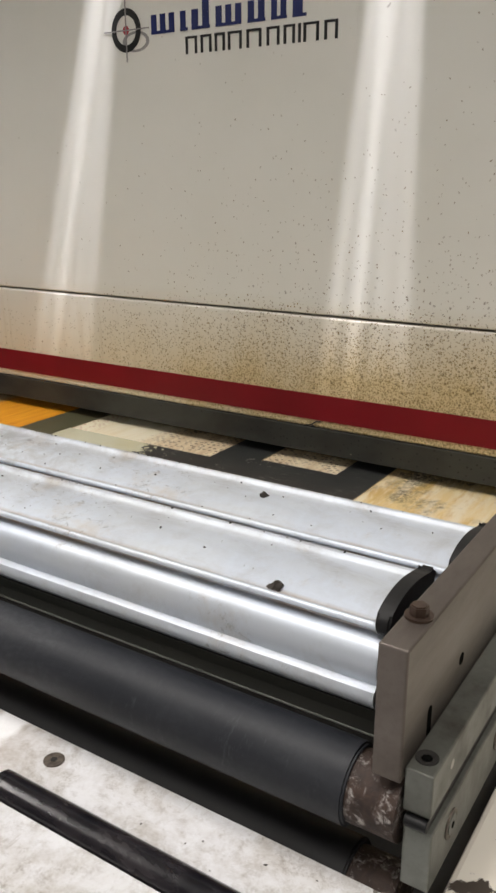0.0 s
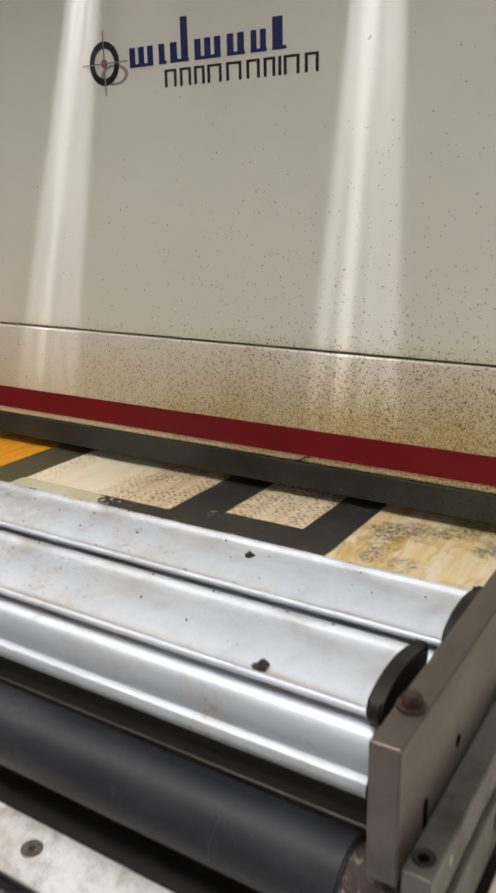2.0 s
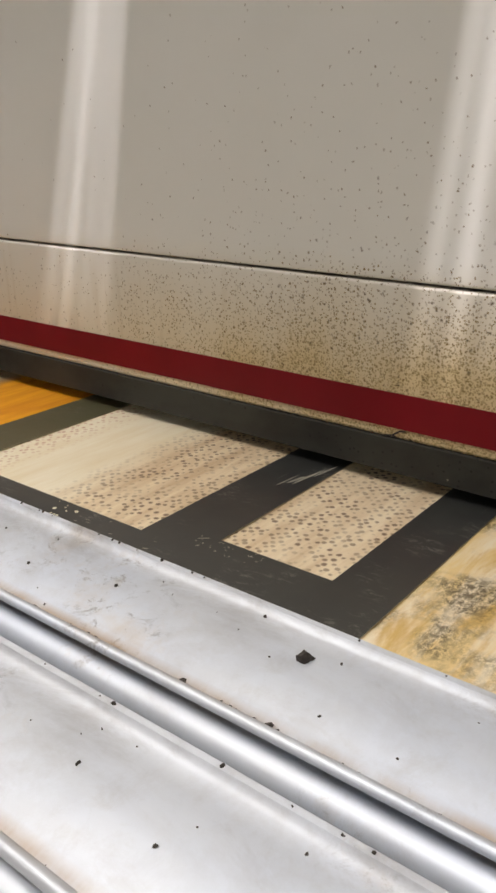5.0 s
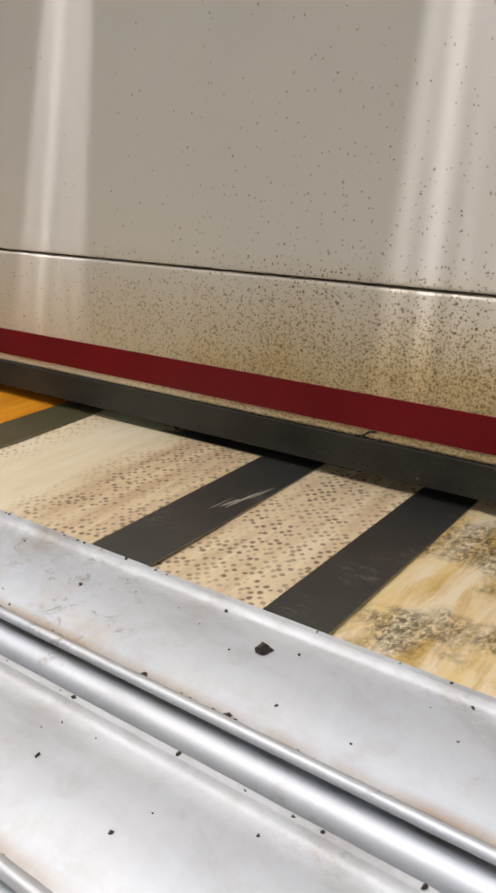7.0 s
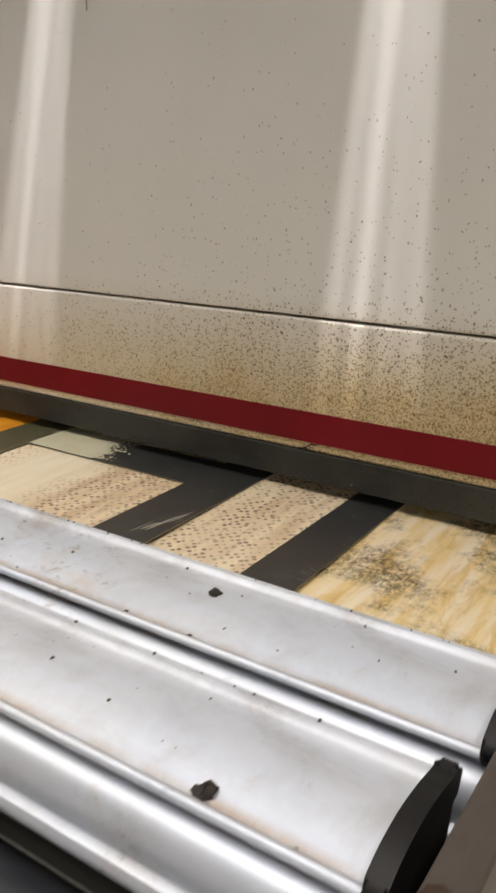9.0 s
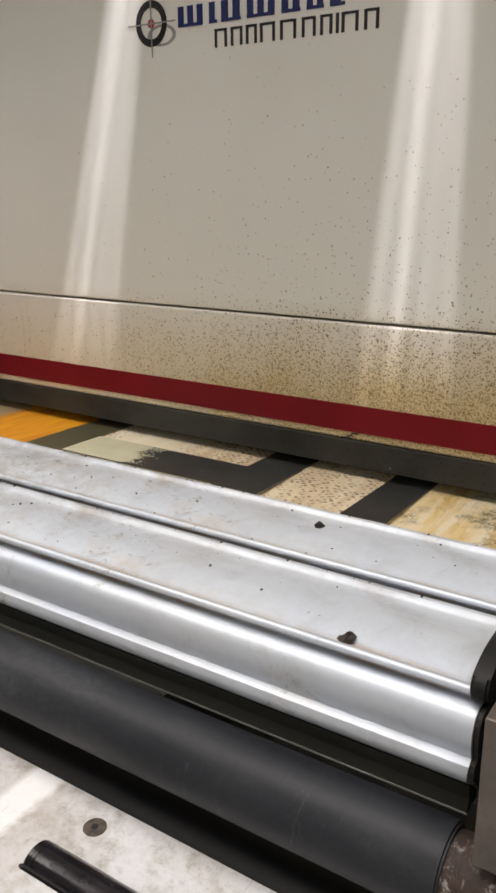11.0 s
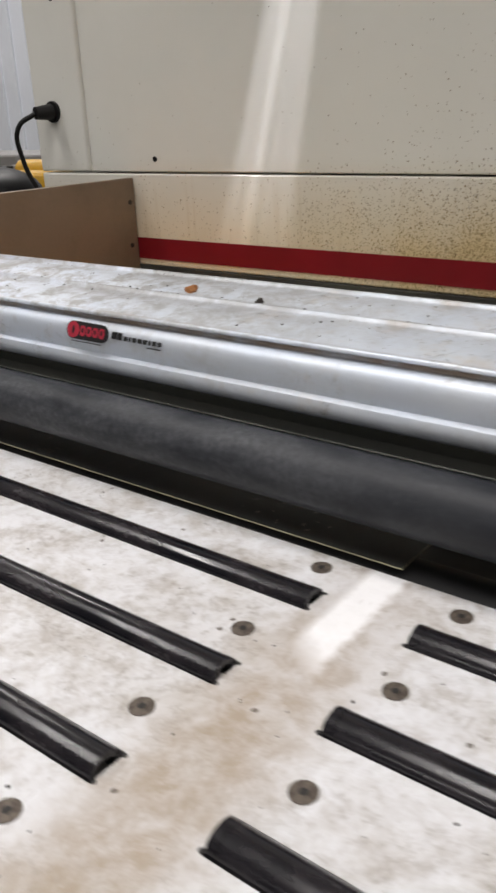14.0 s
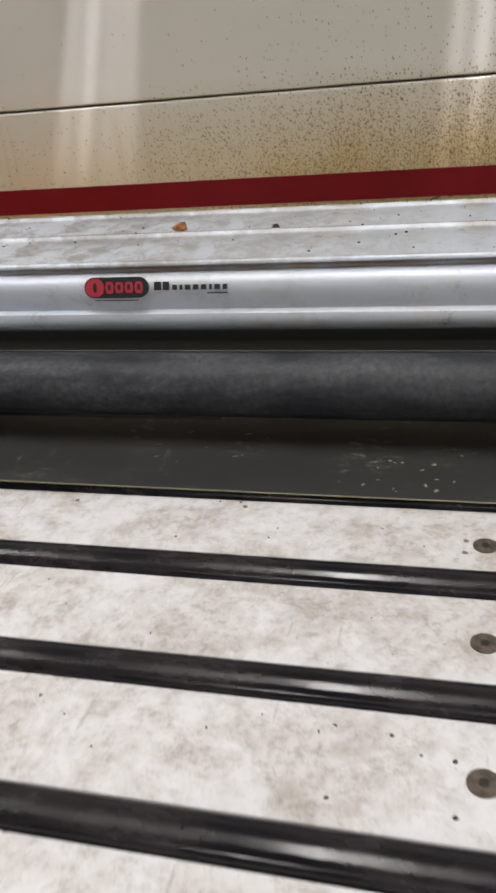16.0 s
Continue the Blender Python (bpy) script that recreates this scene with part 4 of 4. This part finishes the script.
for xa, xb in BANKS:
    ob = empty("slide_bar", 0, BAR_Y, TABLE)
    part("bar", slide_bar(xa + 0.010, xb - 0.010), M_BAR, ob, smooth=True)
    for a, b in ((xa + 0.0015, xa + 0.0096), (xb - 0.0096, xb - 0.0015)):
        part("end_piece", slide_bar(a, b, 0.0005), M_BAR, ob, smooth=True)
    tagged(ob, "glossy black arched bar let into the white table", "slide bar", "black bars in the table")
    for k in range(1, BAR_ROWS):
        copy_thing(ob, pose(-SLANT * PITCH * k, BAR_Y - PITCH * k, TABLE))


def table_screw():
    top = empty("table_screw")
    bm = tube((0, 0, 0), (0, 0, 0.0012), 0.0105, n=28)
    part("head", bm, M_SCREW, top, smooth=True)
    part("recess", tube((0, 0, 0.0010), (0, 0, 0.0016), 0.0036, n=6), M_DARK, top)
    return tagged(top, "grimy countersunk screw flush in the white table", "screw", "screws of the table top")


SCREW = table_screw()
SCREW.location = (-0.3295, -0.986, TABLE)
for x in (-0.4765, -0.3280):
    for k in range(7):
        if (x, k) != (-0.3280, 0):
            copy_thing(SCREW, pose(x - 0.0024 * k, -0.983 - 0.1243 * k, TABLE, 0, 0, 37 * k))


# ---- far corner beyond the machine ----
def far_things():
    cab = empty("grey_cabinet", -6.6, 3.4, 0)
    part("body", box(-1.6, 1.3, -0.4, 0.4, 0.0, 1.08, 0.02), M_GREYP, cab)
    for a in (-1.5, -0.5, 0.5):
        part("door", box(a, a + 0.75, -0.42, -0.40, 0.1, 1.0, 0.01), M_GREYP, cab)
    tagged(cab, "grey steel cabinet before the white ribbed wall", "cabinet")
    yel = empty("yellow_machine", -4.75, 2.3, 0)
    part("body", box(-0.34, 0.22, -0.25, 0.25, 0.25, 1.02, 0.05, 3), M_YELLOW, yel)
    part("cover", tube((-0.30, 0, 1.0), (0.16, 0, 1.0), 0.085, n=24), M_YELLOW, yel, smooth=True)
    part("guard", box(-0.24, -0.10, -0.30, -0.24, 0.92, 1.06, 0.01), M_DARK, yel)
    for a in (-0.30, 0.12):
        part("leg", box(a, a + 0.07, -0.22, 0.22, 0.0, 0.25), M_DARK, yel)
    tagged(yel, "yellow painted machine standing behind the cream one", "machine")
    bin_ = empty("waste_bin", -3.92, 1.2, 0)
    part("body", tube((0, 0, 0), (0, 0, 0.98), 0.20, 0.25, n=28), M_CAP, bin_, smooth=True)
    bm = bmesh.new()
    bmesh.ops.create_uvsphere(bm, u_segments=24, v_segments=12, radius=0.26, matrix=Matrix.Translation((0, 0, 0.97)) @ Matrix.Diagonal((1, 1, 0.55, 1)))
    part("lid", bm, M_CAP, bin_, "black domed lid", True)
    tagged(bin_, "black bin with a domed lid behind the machine", "bin")


far_things()


# ---- grit ----
def chip(bm, place, size, rng, flat=0.8):
    m = Matrix.Translation(place) @ Euler((rng.uniform(-0.3, 0.3), rng.uniform(-0.3, 0.3), rng.uniform(0, 6.28))).to_matrix().to_4x4() @ Matrix.Diagonal((size, size * rng.uniform(0.5, 0.9), size * flat, 1))
    made = bmesh.ops.create_icosphere(bm, subdivisions=2 if size > 0.003 else 1, radius=1, matrix=m)
    for v in made["verts"]:
        v.co += Vector((rng.uniform(-1, 1), rng.uniform(-1, 1), rng.uniform(-1, 1))) * size * 0.22
    return bm


def knife_top(y, front):
    """Height of a knife's upper side at y."""
    dy, dz = (0, 0) if front else (0.135, -0.005)
    y -= dy
    pts = sorted(CUP[2:])
    for (a, za), (b, zb) in zip(pts, pts[1:]):
        if a <= y <= b:
            return za + (zb - za) * (y - a) / (b - a) + dz
    return pts[0][1] + dz


RNG = random.Random(7)
for x, y, front, size, mat, label in ((-0.265, -0.696, False, 0.0055, M_GRIT, "black chip lying on the rear air knife"), (-0.142, -0.8775, True, 0.0078, M_GRIT, "brown lump of glue stuck on the air knife"),
                                      (-0.318, -0.7470, False, 0.0030, M_GRIT, "small dark chip on the rear air knife"), (-0.254, -0.7470, False, 0.0030, M_GRIT, "small dark chip on the rear air knife"),
                                      (-0.727, -0.735, False, 0.0060, M_GRIT, "dark chip on the dusty rear air knife"), (-0.852, -0.726, False, 0.0085, M_RUSTY, "orange rusty flake on the rear air knife")):
    ob = part("debris_chip", chip(bmesh.new(), (0, 0, 0), size, RNG), mat)
    ob.location = (x, y, knife_top(y, front) + size * 0.3)
    tagged(ob, label, "debris")
bm = bmesh.new()
for k in range(430):
    front = RNG.random() < 0.4
    x = RNG.uniform(-1.62, -0.06)
    u = RNG.random()
    y = (-0.8822 if u < 0.4 else RNG.uniform(-0.878, -0.806)) + (0 if front else 0.135)
    if u > 0.8:
        y = -0.801 + (0 if front else 0.135)
    s = RNG.choice((0.0006, 0.0007, 0.0009, 0.0012, 0.0017))
    chip(bm, (x, y, knife_top(y, front) + s * 0.2), s, RNG)
tagged(part("grit", bm, M_GRIT), "fine dark grit scattered on the air knives", "grit", kind="stuff")
bm = bmesh.new()
for k in range(240):
    x, y = RNG.uniform(-1.2, 0.0), RNG.uniform(-1.75, -0.965)
    if min(abs(y - (BAR_Y - PITCH * j)) for j in range(BAR_ROWS)) < 0.02 and not -0.45 < x < -0.351:
        continue
    s = RNG.choice((0.0008, 0.0012, 0.0012, 0.002))
    chip(bm, (x, y, TABLE + s * 0.15), s, RNG, 0.4)
tagged(part("table_grit", bm, M_GRIT), "fine dark crumbs scattered on the white table", "grit", kind="stuff")


# ---- what moves ----
def motions():
    times = [0.5 * k for k in range(33)]
    rows = []
    for t in times:
        k = 0.030 * min(max((t - 4.3) / 9.0, 0.0), 1.0)
        rows.append((t, pose(0, -SPEED * t, BELT + 0.001 + k * SPEED * t, -math.degrees(math.atan(k)), 0, 0)))
    walk(SHEET, rows)
    # the air jets hold the water back while the sheet runs on
    walk(WATER, [(t, pose(0, -SPEED * min(t, 7.0), BELT + 0.001)) for t in times])
    for ob, v in BELT_PIECES:
        rows = []
        for t in times:
            y = v - SPEED * t
            over = NOSE_Y - y
            if over <= 0:
                rows.append((t, pose(0, y, BELT)))
            elif over < math.pi * NOSE_R:
                a = over / NOSE_R
                rows.append((t, pose(0, NOSE_Y - NOSE_R * math.sin(a), BELT - NOSE_R + NOSE_R * math.cos(a), math.degrees(a))))
            else:
                rows.append((t, pose(0, NOSE_Y + over - math.pi * NOSE_R, BELT - 2 * NOSE_R, 180)))
        walk(ob, rows)


motions()
